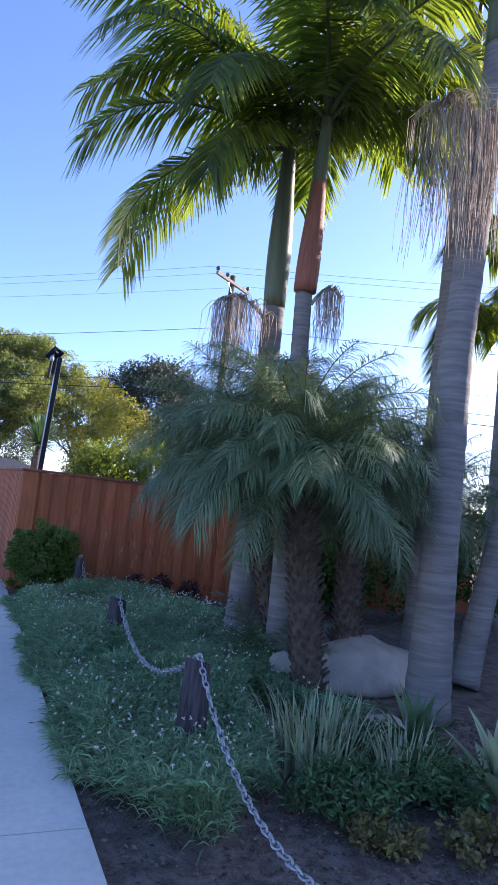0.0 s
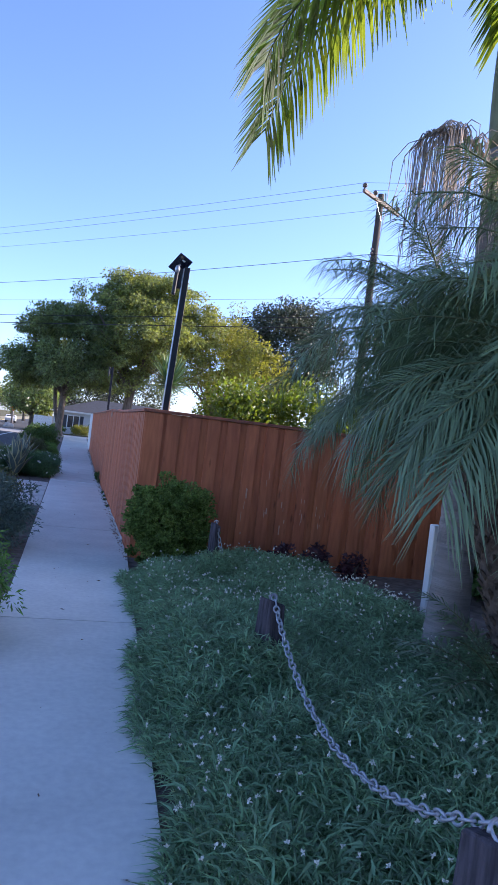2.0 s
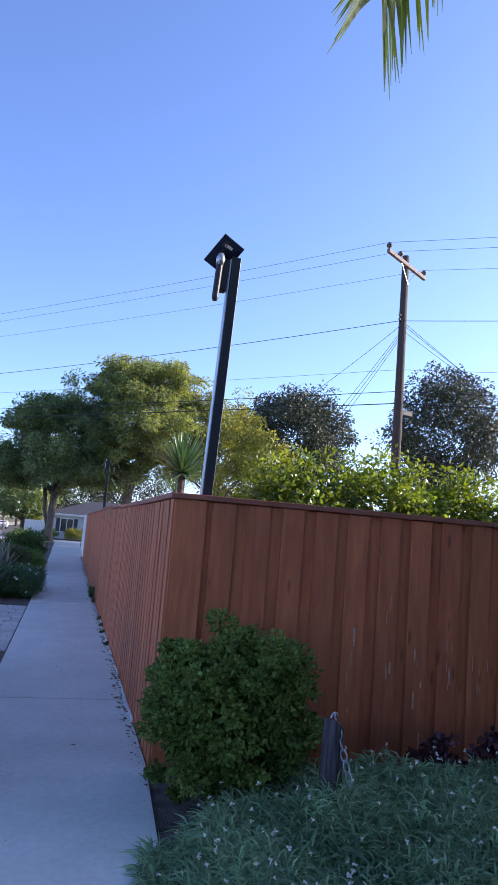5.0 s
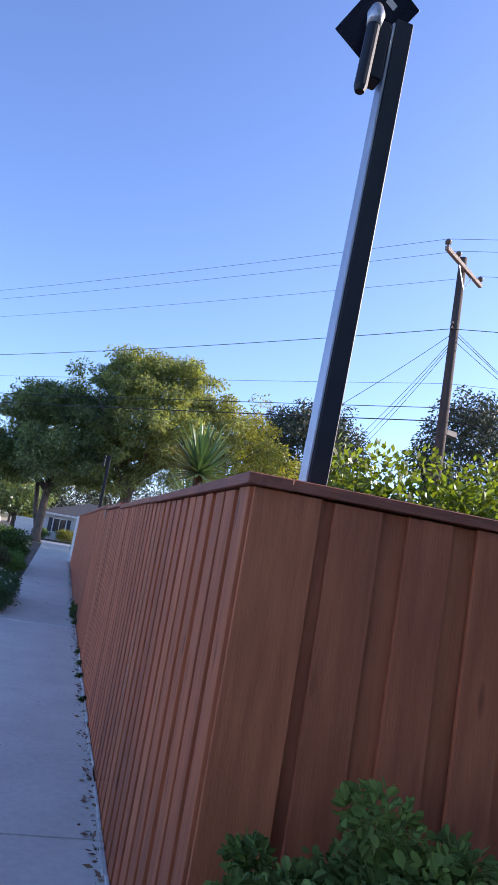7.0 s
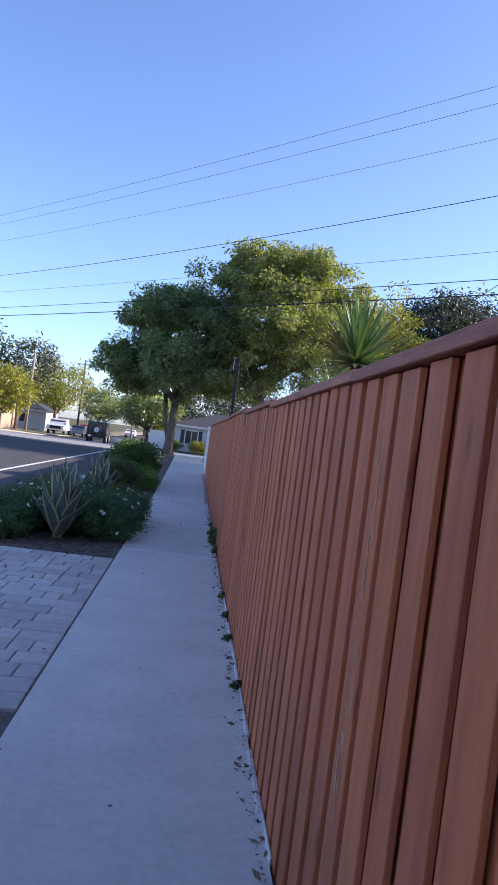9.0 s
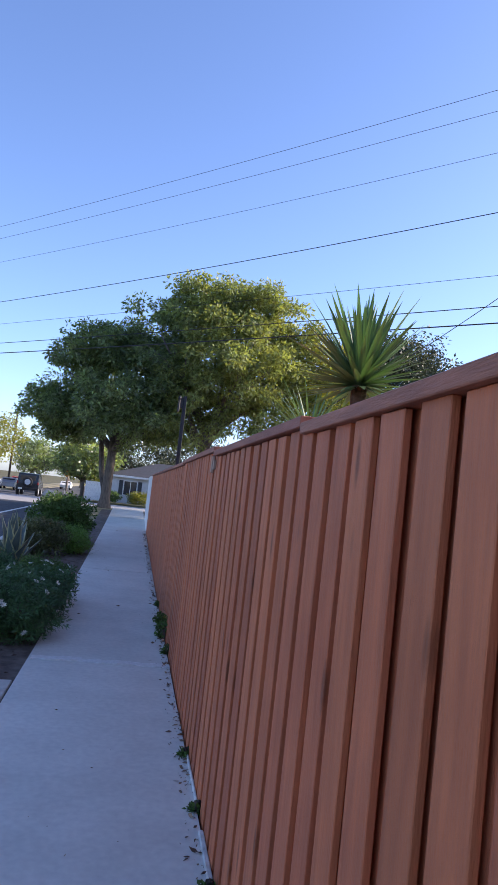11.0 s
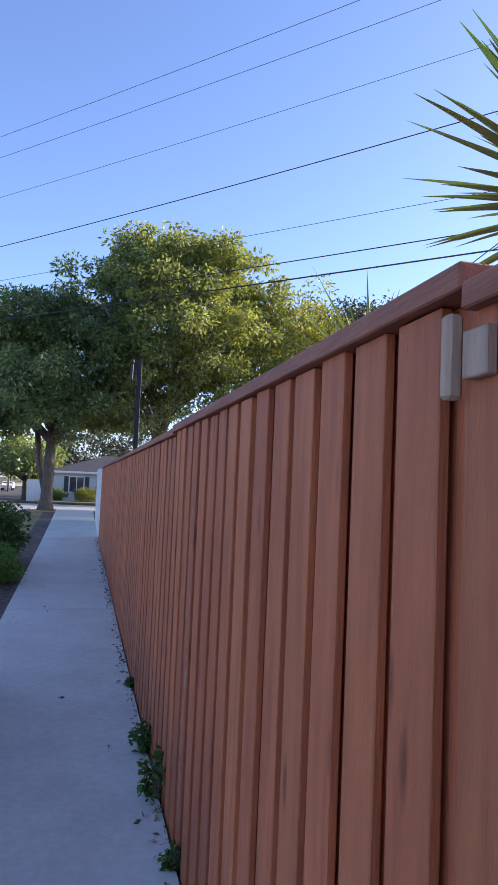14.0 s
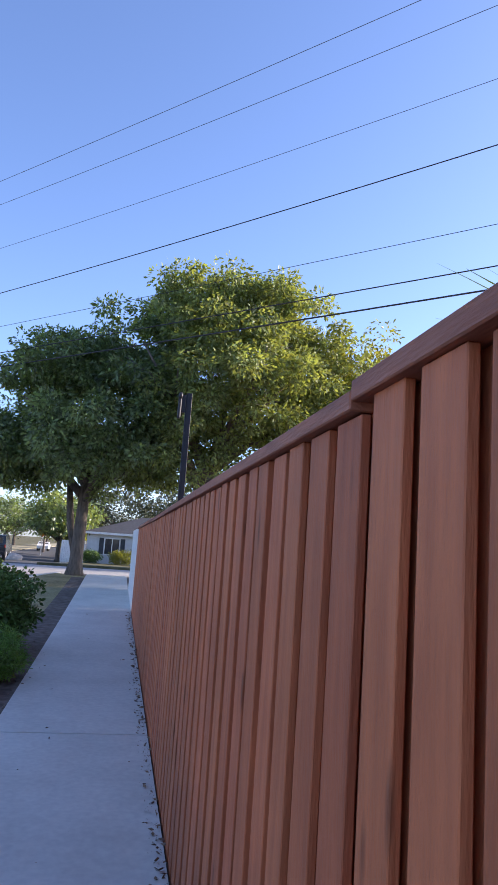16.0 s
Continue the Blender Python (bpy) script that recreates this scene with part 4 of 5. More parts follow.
def bollard(at, h, rz, w=0.074):
    bm = bmesh.new()
    add_box(bm, -w, w, -w, w, -0.05, h, 0.010)
    for v in bm.verts:
        t = max(0.0, v.co.z / h)
        v.co.x *= 1.15 - 0.30 * t
        v.co.y *= 1.15 - 0.30 * t
        if v.co.z > h - 0.02 and v.co.x > 0:
            v.co.z -= 0.035
    ob = thing("bollard", "weathered dark wooden bollard post holding a chain", "bollard", at, group="bollards with chain", rz=rz)
    part("post", from_bm("post", bm, M_BOLL), ob)
    pts = [(0.035 * math.cos(a), 0.0, h + 0.005 + 0.022 * math.sin(a)) for a in np.linspace(0, math.pi, 7)]
    v, f = tube(pts, 0.006, 6)
    part("staple", mesh("staple", v, f, M_CHAIN, smooth=True), ob)


BOLL = [((1.22, 2.05, 0), 0.64, 20), ((1.57, 4.90, 0), 0.66, 35), ((1.76, 7.62, 0), 0.60, 25), ((2.00, 10.68, 0), 0.66, 40, 0.05)]
for b in BOLL:
    bollard(*b)


def link_mesh():
    pts, n = [], 14
    for i in range(n + 1):
        a = 2 * math.pi * i / n
        pts.append((0.034 * math.cos(a), 0.0175 * math.sin(a), 0))
    return tube(pts, 0.0054, 6, False)


def chain(a, b, sag, label):
    lv, lf = link_mesh()
    a, b = Vector(a), Vector(b)
    ln = (b - a).length + 2.6 * sag * sag / (b - a).length
    n = int(ln / 0.053)
    vs, fs = [], []
    for i in range(n):
        t = (i + 0.5) / n
        p = a.lerp(b, t) - Vector((0, 0, 4 * sag * t * (1 - t)))
        d = (b - a) - Vector((0, 0, 4 * sag * (1 - 2 * t)))
        q = d.to_track_quat('X', 'Z').to_matrix().to_4x4() @ Matrix.Rotation(radians(90 * (i % 2) + 15 * rng.normal()), 4, 'X')
        o = len(vs)
        m = Matrix.Translation(p) @ q
        vs += [m @ v for v in lv]
        fs += [tuple(k + o for k in f) for f in lf]
    tagged(new("chain", mesh("chain", vs, fs, M_CHAIN, smooth=True)), label, "chain", group="chains between the bollards")


tops = [Vector(b[0]) + Vector((0, 0, b[1] + 0.02)) for b in BOLL]
chain(tops[0], tops[1], 0.42, "galvanised chain hanging between two bollards")
chain(tops[1], tops[2], 0.36, "galvanised chain hanging between two bollards")
chain(tops[2], tops[2].lerp(tops[3], 0.22) + Vector((0, 0, -0.56)), 0.12, "slack galvanised chain dropping into the ground cover")
chain(tops[3], tops[3] + Vector((0.17, -0.14, -0.60)), 0.03, "loose galvanised chain end hanging down a post")


def inside_bed(x, y):
    """The spread of the flowering ground cover."""
    left = 1.20 - 0.052 * np.clip(12.0 - y, 0, 10.5) - 0.02 + 0.06 * np.sin(y * 2.3) + 0.04 * np.sin(y * 5.1 + 1)
    left = left + 0.08 * np.clip((5.2 - y) / 0.8, 0, 1)
    right = 3.55 - 0.35 * np.clip((7.5 - y) / 2, 0, 1) + 0.2 * np.sin(y * 1.7)
    near = 4.35 + 0.30 * np.sin(x * 3.1) + 0.25 * np.sin(x * 7.0 + 2)
    near = near + 1.25 * np.clip((x - 1.9) / 0.4, 0, 1)
    far = 11.25 + 0.12 * np.sin(x * 4) - 0.45 * np.clip((1.9 - x) / 0.7, 0, 1)
    return (x > left) & (x < right) & (y > near) & (y < far)


N = 340000
x, y = rng.uniform(0.75, 4.0, N), rng.uniform(3.2, 11.5, N)
edge = np.clip((x - (1.20 - 0.052 * np.clip(12.0 - y, 0, 10.5))) / 0.25, 0.15, 1)
hump = (0.225 + 0.05 * np.sin(x * 3.3 + y * 1.1) + 0.045 * np.sin(y * 2.9 - x * 2.0) + 0.03 * np.sin(x * 9.1) * np.sin(y * 7.7)) * edge
keep = inside_bed(x, y) & (rng.random(N) < 0.72 + 1.5 * hump)
x, y, hump = x[keep], y[keep], hump[keep]
for b in BOLL:
    hump = hump + 0.13 * np.exp(-((x - b[0][0]) ** 2 + (y - b[0][1] + 0.18) ** 2) / 0.05)
n = len(x)
pos = np.stack([x, y, -0.02 + rng.random(n) ** 0.7 * np.maximum(hump, 0.03)], axis=1)
way = unit(np.stack([rng.normal(size=n) * 0.6, rng.normal(size=n) * 0.6, 0.15 + 0.75 * rng.random(n)], axis=1))
s = 0.6 + 0.8 * rng.random(n)
tagged(new("ground_cover", quads("ground_cover", leaf_quads(pos, way, 0.130 * s, 0.0088 * s, 0.35), M_GCOVER)), "dense grey-green grassy ground cover with small flowers", "ground cover", kind="stuff")

fl = []
m = 1150
k = rng.integers(0, n, m)
patch = np.sin(x[k] * 2.1 + 0.7) + np.sin(y[k] * 1.5) + 0.8 * rng.normal(size=m) > -0.5
for i in k[patch]:
    c = np.array([x[i], y[i], max(hump[i], 0.03) + 0.05 + 0.07 * rng.random()])
    o = unit(rng.normal(size=(7, 3)) + np.array([0, 0, 0.5]))
    fl.append(leaf_quads(np.repeat(c[None], 7, 0), o, 0.015, 0.010))
tagged(new("small_flowers", quads("small_flowers", np.concatenate(fl), M_PETAL)), "tiny white flower heads over the ground cover", "flowers", kind="stuff")

# gravelly mulch of the bare soil in the garden and under the parkway shrubs
def litter(name, label, n, x0, x1, y0, y1, size, material, h=0.012):
    c = np.stack([rng.uniform(x0, x1, n), rng.uniform(y0, y1, n), np.zeros(n)], axis=1)
    c[:, 2] = [gz(v) - 0.03 + 0.002 for v in c[:, 1]]
    c[:, 2] += rng.random(n) * h
    way = unit(np.stack([rng.normal(size=n), rng.normal(size=n), 0.25 * rng.normal(size=n)], axis=1))
    s = size * (0.4 + rng.random(n))
    tagged(new(name, quads(name, leaf_quads(c, way, s, s * 0.5), material)), label, "mulch", kind="stuff")


litter("bark_chips", "scattered dark bark chips on the garden soil", 16000, 0.80, 4.6, 1.0, 5.6, 0.032, M_MULCH)
litter("bark_chips", "dark bark chips under the parkway shrubs", 9000, -1.85, -0.04, 6.0, 31.4, 0.04, M_MULCH)


def blades(name, label, at, n, spread, length, width, material, lean=0.45, category="ornamental grass"):
    """A tuft of stiff upright blades."""
    out = []
    for i in range(n):
        a = rng.random() * 6.283
        r = spread * math.sqrt(rng.random())
        base = np.array([math.cos(a) * r, math.sin(a) * r, -0.02])
        out_dir = np.array([math.cos(a + rng.normal() * 0.5), math.sin(a + rng.normal() * 0.5), 0])
        ln = length * (0.55 + 0.6 * rng.random())
        k = lean * (0.2 + rng.random() * (0.3 + r / spread))
        side = np.array([-out_dir[1], out_dir[0], 0]) * width / 2
        prev = base
        for q in range(3):
            u0, u1 = q / 3, (q + 1) / 3
            p1 = base + np.array([0, 0, 1]) * ln * u1 * (1 - 0.25 * k * u1) + out_dir * ln * k * u1 * u1
            w0, w1 = 1 - u0 ** 2 * 0.9, max(0.04, 1 - u1 ** 2 * 0.98)
            out.append(np.stack([prev - side * w0, prev + side * w0, p1 + side * w1, p1 - side * w1]))
            prev = p1
    ob = thing(name, label, category, at, quads(name, np.array(out), material))
    return ob


blades("striped_grass", "clump of pale striped strap-leaved grass", (2.42, 4.75, 0), 230, 0.34, 0.50, 0.020, M_STRIPE)
blades("striped_grass", "clump of pale striped strap-leaved grass", (2.85, 4.35, 0), 110, 0.22, 0.42, 0.020, M_STRIPE)
rosette("agave", "pale green agave with stiff upright leaves", (3.25, 3.95, 0), (0, 0, 0.02), 18, 0.62, 0.10, M_STRIPE, 84, 30, "agave", fold=0.5)
rosette("agave", "dark green sword-leaved plant near the palm trunk", (3.25, 4.75, 0), (0, 0, 0.02), 22, 0.50, 0.07, M_YUCCA, 84, 28, "agave", fold=0.4)
shrub("sedum_clump", "low yellow-green succulent clump in the soil", (2.75, 3.55, -0.02), (0.30, 0.22, 0.16), 50, 26, 0.035, 0.022, M_SEDUM, 0.05, category="succulent")
shrub("sedum_clump", "low yellow-green succulent clump in the soil", (2.25, 3.75, -0.02), (0.22, 0.2, 0.14), 40, 26, 0.035, 0.022, M_SEDUM, 0.05, category="succulent")
shrub("low_shrub", "low dark green spreading shrub in the bare soil", (2.25, 4.15, -0.02), (0.38, 0.32, 0.24), 70, 50, 0.045, 0.014, M_NEEDLE, 0.07)
shrub("low_shrub", "low dark green spreading shrub in the bare soil", (2.95, 4.1, -0.02), (0.34, 0.30, 0.30), 70, 50, 0.045, 0.016, M_NEEDLE, 0.07)
shrub("low_shrub", "low dark green spreading shrub by the stones", (2.85, 4.9, -0.02), (0.42, 0.35, 0.26), 60, 40, 0.045, 0.02, M_NEEDLE, 0.07)
shrub("corner_shrub", "rounded glossy green shrub at the fence corner", (1.58, 11.30, -0.02), (0.49, 0.46, 1.06), 230, 190, 0.031, 0.022, M_BUSHC, 0.085, shell=0.70, oval=True)
for px, py, hh in ((3.02, 11.35, 0.42), (3.50, 11.40, 0.42), (3.95, 11.30, 0.34)):
    shrub("red_succulent", "dark red rosette succulent at the foot of the fence", (px, py, -0.02), (0.15, 0.15, hh), 26, 26, 0.05, 0.03, M_RED, 0.05, category="succulent")


for px, py, rx, hh in ((6.4, 10.7, 0.7, 1.5), (7.9, 10.4, 0.9, 2.3), (5.6, 10.9, 0.5, 1.1), (9.2, 10.2, 0.9, 2.5)):
    shrub("garden_shrub", "dark green shrub against the garden fence", (px, py, -0.02), (rx, 0.6, hh), 120, 50, 0.085, 0.045, M_BUSH, 0.18, group="shrubs against the garden fence")
loops = []
for k in range(6):
    rr = 0.20 + 0.025 * rng.random()
    pts = [(rr * math.cos(a) + 0.03 * rng.random(), rr * 0.9 * math.sin(a), 0.02 + 0.022 * k + 0.01 * math.sin(3 * a + k)) for a in np.linspace(0, 2 * math.pi, 22)]
    loops.append(tube(pts, 0.011, 6, False))
M_HOSE = mat("red_hose_rubber", (0.22, 0.05, 0.05), (0.16, 0.035, 0.035), 0.5, 8, 3)
thing("garden_hose", "coiled dark red garden hose on the soil", "garden hose", (4.75, 7.9, -0.02), joined("garden_hose", loops, M_HOSE))


# ---- parkway planting ----
shrub("parkway_shrub", "bright green fine-leaved shrub overhanging the pavement", (-0.48, 8.55, -0.04), (0.52, 0.70, 0.80), 220, 60, 0.055, 0.016, M_BUSHB, 0.10)
shrub("parkway_shrub", "grey-green lavender-like shrub beside the pavement", (-0.56, 12.0, -0.04), (0.62, 0.95, 0.84), 220, 60, 0.060, 0.014, M_BUSHG, 0.12)
shrub("parkway_shrub", "olive-green rounded shrub beside the pavement", (-0.92, 14.3, -0.04), (0.66, 0.95, 0.80), 180, 60, 0.050, 0.024, M_BUSHO, 0.12)
shrub("parkway_shrub", "bright green shrub near the kerb", (-0.9, 6.2, -0.04), (0.5, 0.7, 0.7), 150, 60, 0.055, 0.016, M_BUSHB, 0.10)

AG = [((-0.88, 21.32, -0.03), 0.98, 32), ((-0.98, 25.6, -0.0), 0.88, 26)]
for p, ln, c in AG:
    rosette("agave", "blue-green agave with cream leaf margins", p, (0, 0, 0.02), c, ln, 0.185, M_AGAVE, 89, 42, "agave", M_AGAVEM, 0.45, -18, "striped agaves in the parkway", 0.10)


def daisies(ob, n, radii, lift):
    for i in range(n):
        d = unit(rng.normal(size=(1, 3)) + np.array([[0.2, -0.4, 0.5]]))[0]
        c = d * np.array([radii[0], radii[1], radii[2] * 0.5]) * 1.06 + np.array([0, 0, lift])
        a = np.linspace(0, 2 * math.pi, 9)[:-1]
        u = unit(np.cross(d, [0.3, 0.2, 1.0])[None])[0]
        w = np.cross(d, u)
        o = np.cos(a)[:, None] * u + np.sin(a)[:, None] * w
        part("bloom", quads("bloom", leaf_quads(np.repeat(c[None], 8, 0), unit(o + 0.15 * d), 0.034, 0.018), M_PETAL), ob, "white daisy flower")


for p, r, mt, nf in (((-0.34, 21.80, -0.03), (0.52, 0.55, 0.58), M_NEEDLE, 9), ((-0.95, 22.15, -0.03), (0.55, 0.50, 0.64), M_NEEDLE, 9), ((-1.55, 21.2, -0.03), (0.40, 0.60, 0.55), M_NEEDLE, 4), ((-0.30, 22.8, -0.02), (0.48, 0.62, 0.56), M_NEEDLE, 14), ((-0.30, 23.6, -0.01), (0.42, 0.55, 0.55), M_BUSH, 26),
                     ((-1.35, 22.2, -0.03), (0.5, 0.8, 0.62), M_NEEDLE, 10), ((-1.45, 23.8, -0.03), (0.42, 0.7, 0.60), M_BUSHO, 10), ((-1.15, 24.6, -0.0), (0.45, 0.5, 0.5), M_NEEDLE, 10)):
    o = shrub("daisy_bush", "dark green daisy bush with small white flowers", p, r, 230, 80, 0.048, 0.010, mt, 0.09, group="daisy bushes in the parkway")
    daisies(o, nf, r, r[2] * 0.52)
shrub("parkway_shrub", "olive-brown rounded shrub in the planting strip", (-0.95, 28.2, gz(28.2) - 0.04), (0.52, 0.7, 0.70), 170, 50, 0.05, 0.024, M_BUSHO, 0.11)
shrub("parkway_shrub", "small bright green fluffy shrub at the pavement edge", (-0.38, 28.9, gz(28.9) - 0.04), (0.40, 0.5, 0.55), 150, 60, 0.055, 0.010, M_BUSHB, 0.09)
shrub("parkway_shrub", "large rounded dark green shrub by the kerb", (-0.76, 30.4, gz(30.4) - 0.04), (0.68, 0.75, 1.12), 260, 60, 0.060, 0.032, M_BUSH, 0.13)
bm = bmesh.new()
add_box(bm, -0.07, 0.07, -0.05, 0.05, 0.0, 0.05, 0.01)
thing("utility_box", "small pale box lid in the mulch", "box", (-0.72, 27.2, gz(27.2) - 0.03), from_bm("utility_box", bm, M_PAVER))

# weeds and leaf litter along the foot of the fence
for px, py, hh in ((1.20, 22.15, 0.24), (1.19, 22.75, 0.19), (1.20, 19.0, 0.06), (1.18, 17.6, 0.05), (1.19, 16.6, 0.05), (1.2, 18.3, 0.05), (1.2, 24.0, 0.07), (1.2, 21.5, 0.09)):
    shrub("weed", "small green weed growing at the foot of the fence", (px, py, gz(py) - 0.02), (hh * 0.28 + 0.02, hh * 0.5, hh), 22, 16, 0.018 + 0.09 * hh, 0.010 + 0.05 * hh, M_BUSH, 0.02 + 0.06 * hh, category="weed", group="weeds along the fence")
N = 1500
c = np.stack([1.19 - np.abs(rng.normal(size=N)) * 0.035, rng.uniform(11.5, 35, N), np.zeros(N)], axis=1)
c[:, 2] = [gz(v) + 0.008 for v in c[:, 1]]
way = unit(np.stack([rng.normal(size=N), rng.normal(size=N), 0.2 * rng.normal(size=N)], axis=1))
s = 0.026 * (0.4 + rng.random(N) ** 3 * 2.0)
M_DRY = mat("dry_leaf", (0.26, 0.17, 0.11), (0.13, 0.085, 0.055), 0.9, 9, 4, rand=0.5, island=True)
tagged(new("leaf_litter", quads("leaf_litter", leaf_quads(c, way, s, s * 0.4), M_DRY)), "dry brown leaf litter along the fence", "leaf litter", kind="stuff")
N = 110
c = np.stack([rng.uniform(0.0, 1.15, N), rng.uniform(4, 36, N), np.zeros(N)], axis=1)
c[:, 2] = [gz(v) + 0.006 for v in c[:, 1]]
way = unit(np.stack([rng.normal(size=N), rng.normal(size=N), 0.1 * rng.normal(size=N)], axis=1))
s = 0.022 * (0.4 + rng.random(N) ** 3 * 2.2)
tagged(new("fallen_leaves", quads("fallen_leaves", leaf_quads(c, way, s, s * 0.4), M_DRY)), "a few dry leaves lying on the pavement", "leaf litter", kind="stuff")


# ---- behind the fence ----
def yucca(label, at, heart, n, ln, w, low=-38, high=88):
    ob = rosette("yucca", label, at, heart, n, ln, w, M_YUCCA, high, low, "yucca", fold=0.35, arch=5, group="yuccas behind the fence")
    v, f = tube([(0, 0, -0.05), (0.02, 0.02, heart[2] * 0.5), heart], [0.11, 0.085, 0.07], 10)
    part("stem", mesh("stem", v, f, M_PHOENT, smooth=True), ob)


yucca("tall yucca with stiff sword leaves above the fence", (2.60, 20.75, 0), (0, 0, 2.70), 150, 0.86, 0.060, -22)
yucca("yucca with spiky leaves just over the fence", (2.90, 23.6, 0.1), (0, 0, 2.34), 70, 0.95, 0.022, -20, 66)

for px, py, rx, ry, h in ((3.3, 15.6, 1.0, 0.9, 2.62), (4.6, 15.8, 1.0, 0.9, 2.78), (6.0, 15.9, 1.0, 0.9, 2.65), (7.3, 16.0, 0.9, 0.9, 2.9), (8.5, 16.3, 0.9, 0.9, 2.7)):
    o = shrub("citrus_bush", "sunlit yellow-green citrus bush behind the fence", (px, py, -0.02), (rx, ry, h), 300, 64, 0.075, 0.040, M_CITRUS, 0.22, droop=-0.1, group="citrus bushes behind the fence", shell=0.6)

# ---- street trees ----
tree("broad street tree with grey trunk and dense green crown", (-0.38, 43.0, 0.50), (-0.30, 42.8, 3.5), 0.19, (-0.1, 42.0, 5.25), (3.2, 3.6, 2.35), 300, 165, 0.145, 0.060, M_LEAF, 0.44, 12, shell=0.5, trunk2=(-0.85, 43.6, 3.4),
     extra=(((-2.6, 42.2, 4.1), (1.4, 1.8, 1.0), 50), ((0.9, 41.8, 7.6), (1.7, 1.8, 1.3), 60), ((-1.3, 41.8, 6.5), (1.5, 1.7, 1.1), 50), ((1.0, 42.2, 3.9), (1.5, 1.5, 0.8), 24), ((-1.9, 42.6, 3.6), (1.2, 1.2, 0.7), 16)), group="street trees")
tree("broad sunlit street tree behind the fence", (2.9, 41.5, 0.3), (3.3, 41.2, 4.2), 0.26, (3.8, 41.0, 6.7), (3.1, 3.4, 3.2), 310, 165, 0.145, 0.060, M_LEAFS, 0.44, 13, shell=0.45,
     extra=(((4.5, 40.8, 8.7), (1.6, 1.6, 1.2), 46), ((2.5, 41.2, 8.8), (1.5, 1.6, 1.1), 46), ((6.6, 41.2, 7.2), (1.6, 1.7, 1.5), 46), ((2.2, 41, 4.4), (1.6, 1.6, 1.4), 26)), group="street trees")
tree("yellow-green tree behind the fence", (8.2, 43.5, 0.3), (8.1, 43.2, 3.2), 0.18, (7.9, 42.5, 6.0), (2.3, 2.5, 2.9), 150, 110, 0.15, 0.06, M_LEAFY, 0.5, 6, group="street trees")
tree("large dark oak in the distance", (18.0, 62, 0), (18.0, 62, 6), 0.45, (17.6, 61, 9.6), (5.2, 5.0, 4.2), 360, 110, 0.26, 0.12, M_LEAFD, 1.0, 7)
tree("dark feathery tree beyond the yard", (21.5, 43, 0), (21.5, 43, 5), 0.3, (21.5, 43, 8.4), (3.6, 3.4, 4.0), 280, 110, 0.20, 0.085, M_LEAFD, 0.8, 7)
tree("green tree beyond the yard", (12.5, 55, 0), (12.5, 55, 3.5), 0.3, (12.5, 55, 6.0), (3.4, 3.4, 3.4), 160, 60, 0.26, 0.12, M_LEAFY, 0.8, 6)


# ---- unseen house added beside the garden to throw the long shade ----
bm = bmesh.new()
add_box(bm, 13.4, 24, -12, 13.7, -0.1, 6.2, 0.02)
hw = thing("shade_house", "unseen two-storey pale house added beside the garden for shade", "house")
part("wall", from_bm("wall", bm, M_WALLP), hw)
bm = bmesh.new()
vs = [bm.verts.new(p) for p in ((12.9, -12.6, 6.2), (24.6, -12.6, 6.2), (24.6, 14.2, 6.2), (12.9, 14.2, 6.2), (18.7, -7, 8.0), (18.7, 8.6, 8.0))]
for q in ((0, 1, 4), (1, 2, 5, 4), (2, 3, 5), (3, 0, 4, 5), (3, 2, 1, 0)):
    bm.faces.new([vs[i] for i in q])
part("roof", from_bm("roof", bm, M_ROOF), hw)


# ---- unseen houses added across the street to bounce sunlight onto the fence ----
def bounce_house(y0, y1, h):
    ob = thing("bounce_house", "unseen pale stucco bungalow added across the street to bounce sunlight", "house", (-33.0, (y0 + y1) / 2, -0.2), group="bungalows across the street")
    w = (y1 - y0) / 2
    part("wall", box("wall", -5.0, 5.0, -w, w, -0.1, h, M_WALLP, 0.02), ob)
    bm = bmesh.new()
    vs = [bm.verts.new(p) for p in ((-5.5, -w - 0.5, h), (5.5, -w - 0.5, h), (5.5, w + 0.5, h), (-5.5, w + 0.5, h), (0, 4.5 - w, h + 1.7), (0, w - 4.5, h + 1.7))]
    for q in ((0, 1, 4), (1, 2, 5, 4), (2, 3, 5), (3, 0, 4, 5), (3, 2, 1, 0)):
        bm.faces.new([vs[i] for i in q])
    part("roof", from_bm("roof", bm, M_ROOF), ob)
    for wy in (-w * 0.55, w * 0.5):
        win = part("window", box("window", 5.0, 5.05, wy - 0.9, wy + 0.9, 0.9, 2.2, M_TRIM), ob)
        part("pane", box("pane", 5.052, 5.06, wy - 0.8, wy + 0.8, 1.0, 2.1, M_GLASS), win)


for y0, y1, h in ((-34, -18, 3.0), (-14, 3, 3.2), (7, 24, 3.0), (28, 44, 3.1)):
    bounce_house(y0, y1, h)


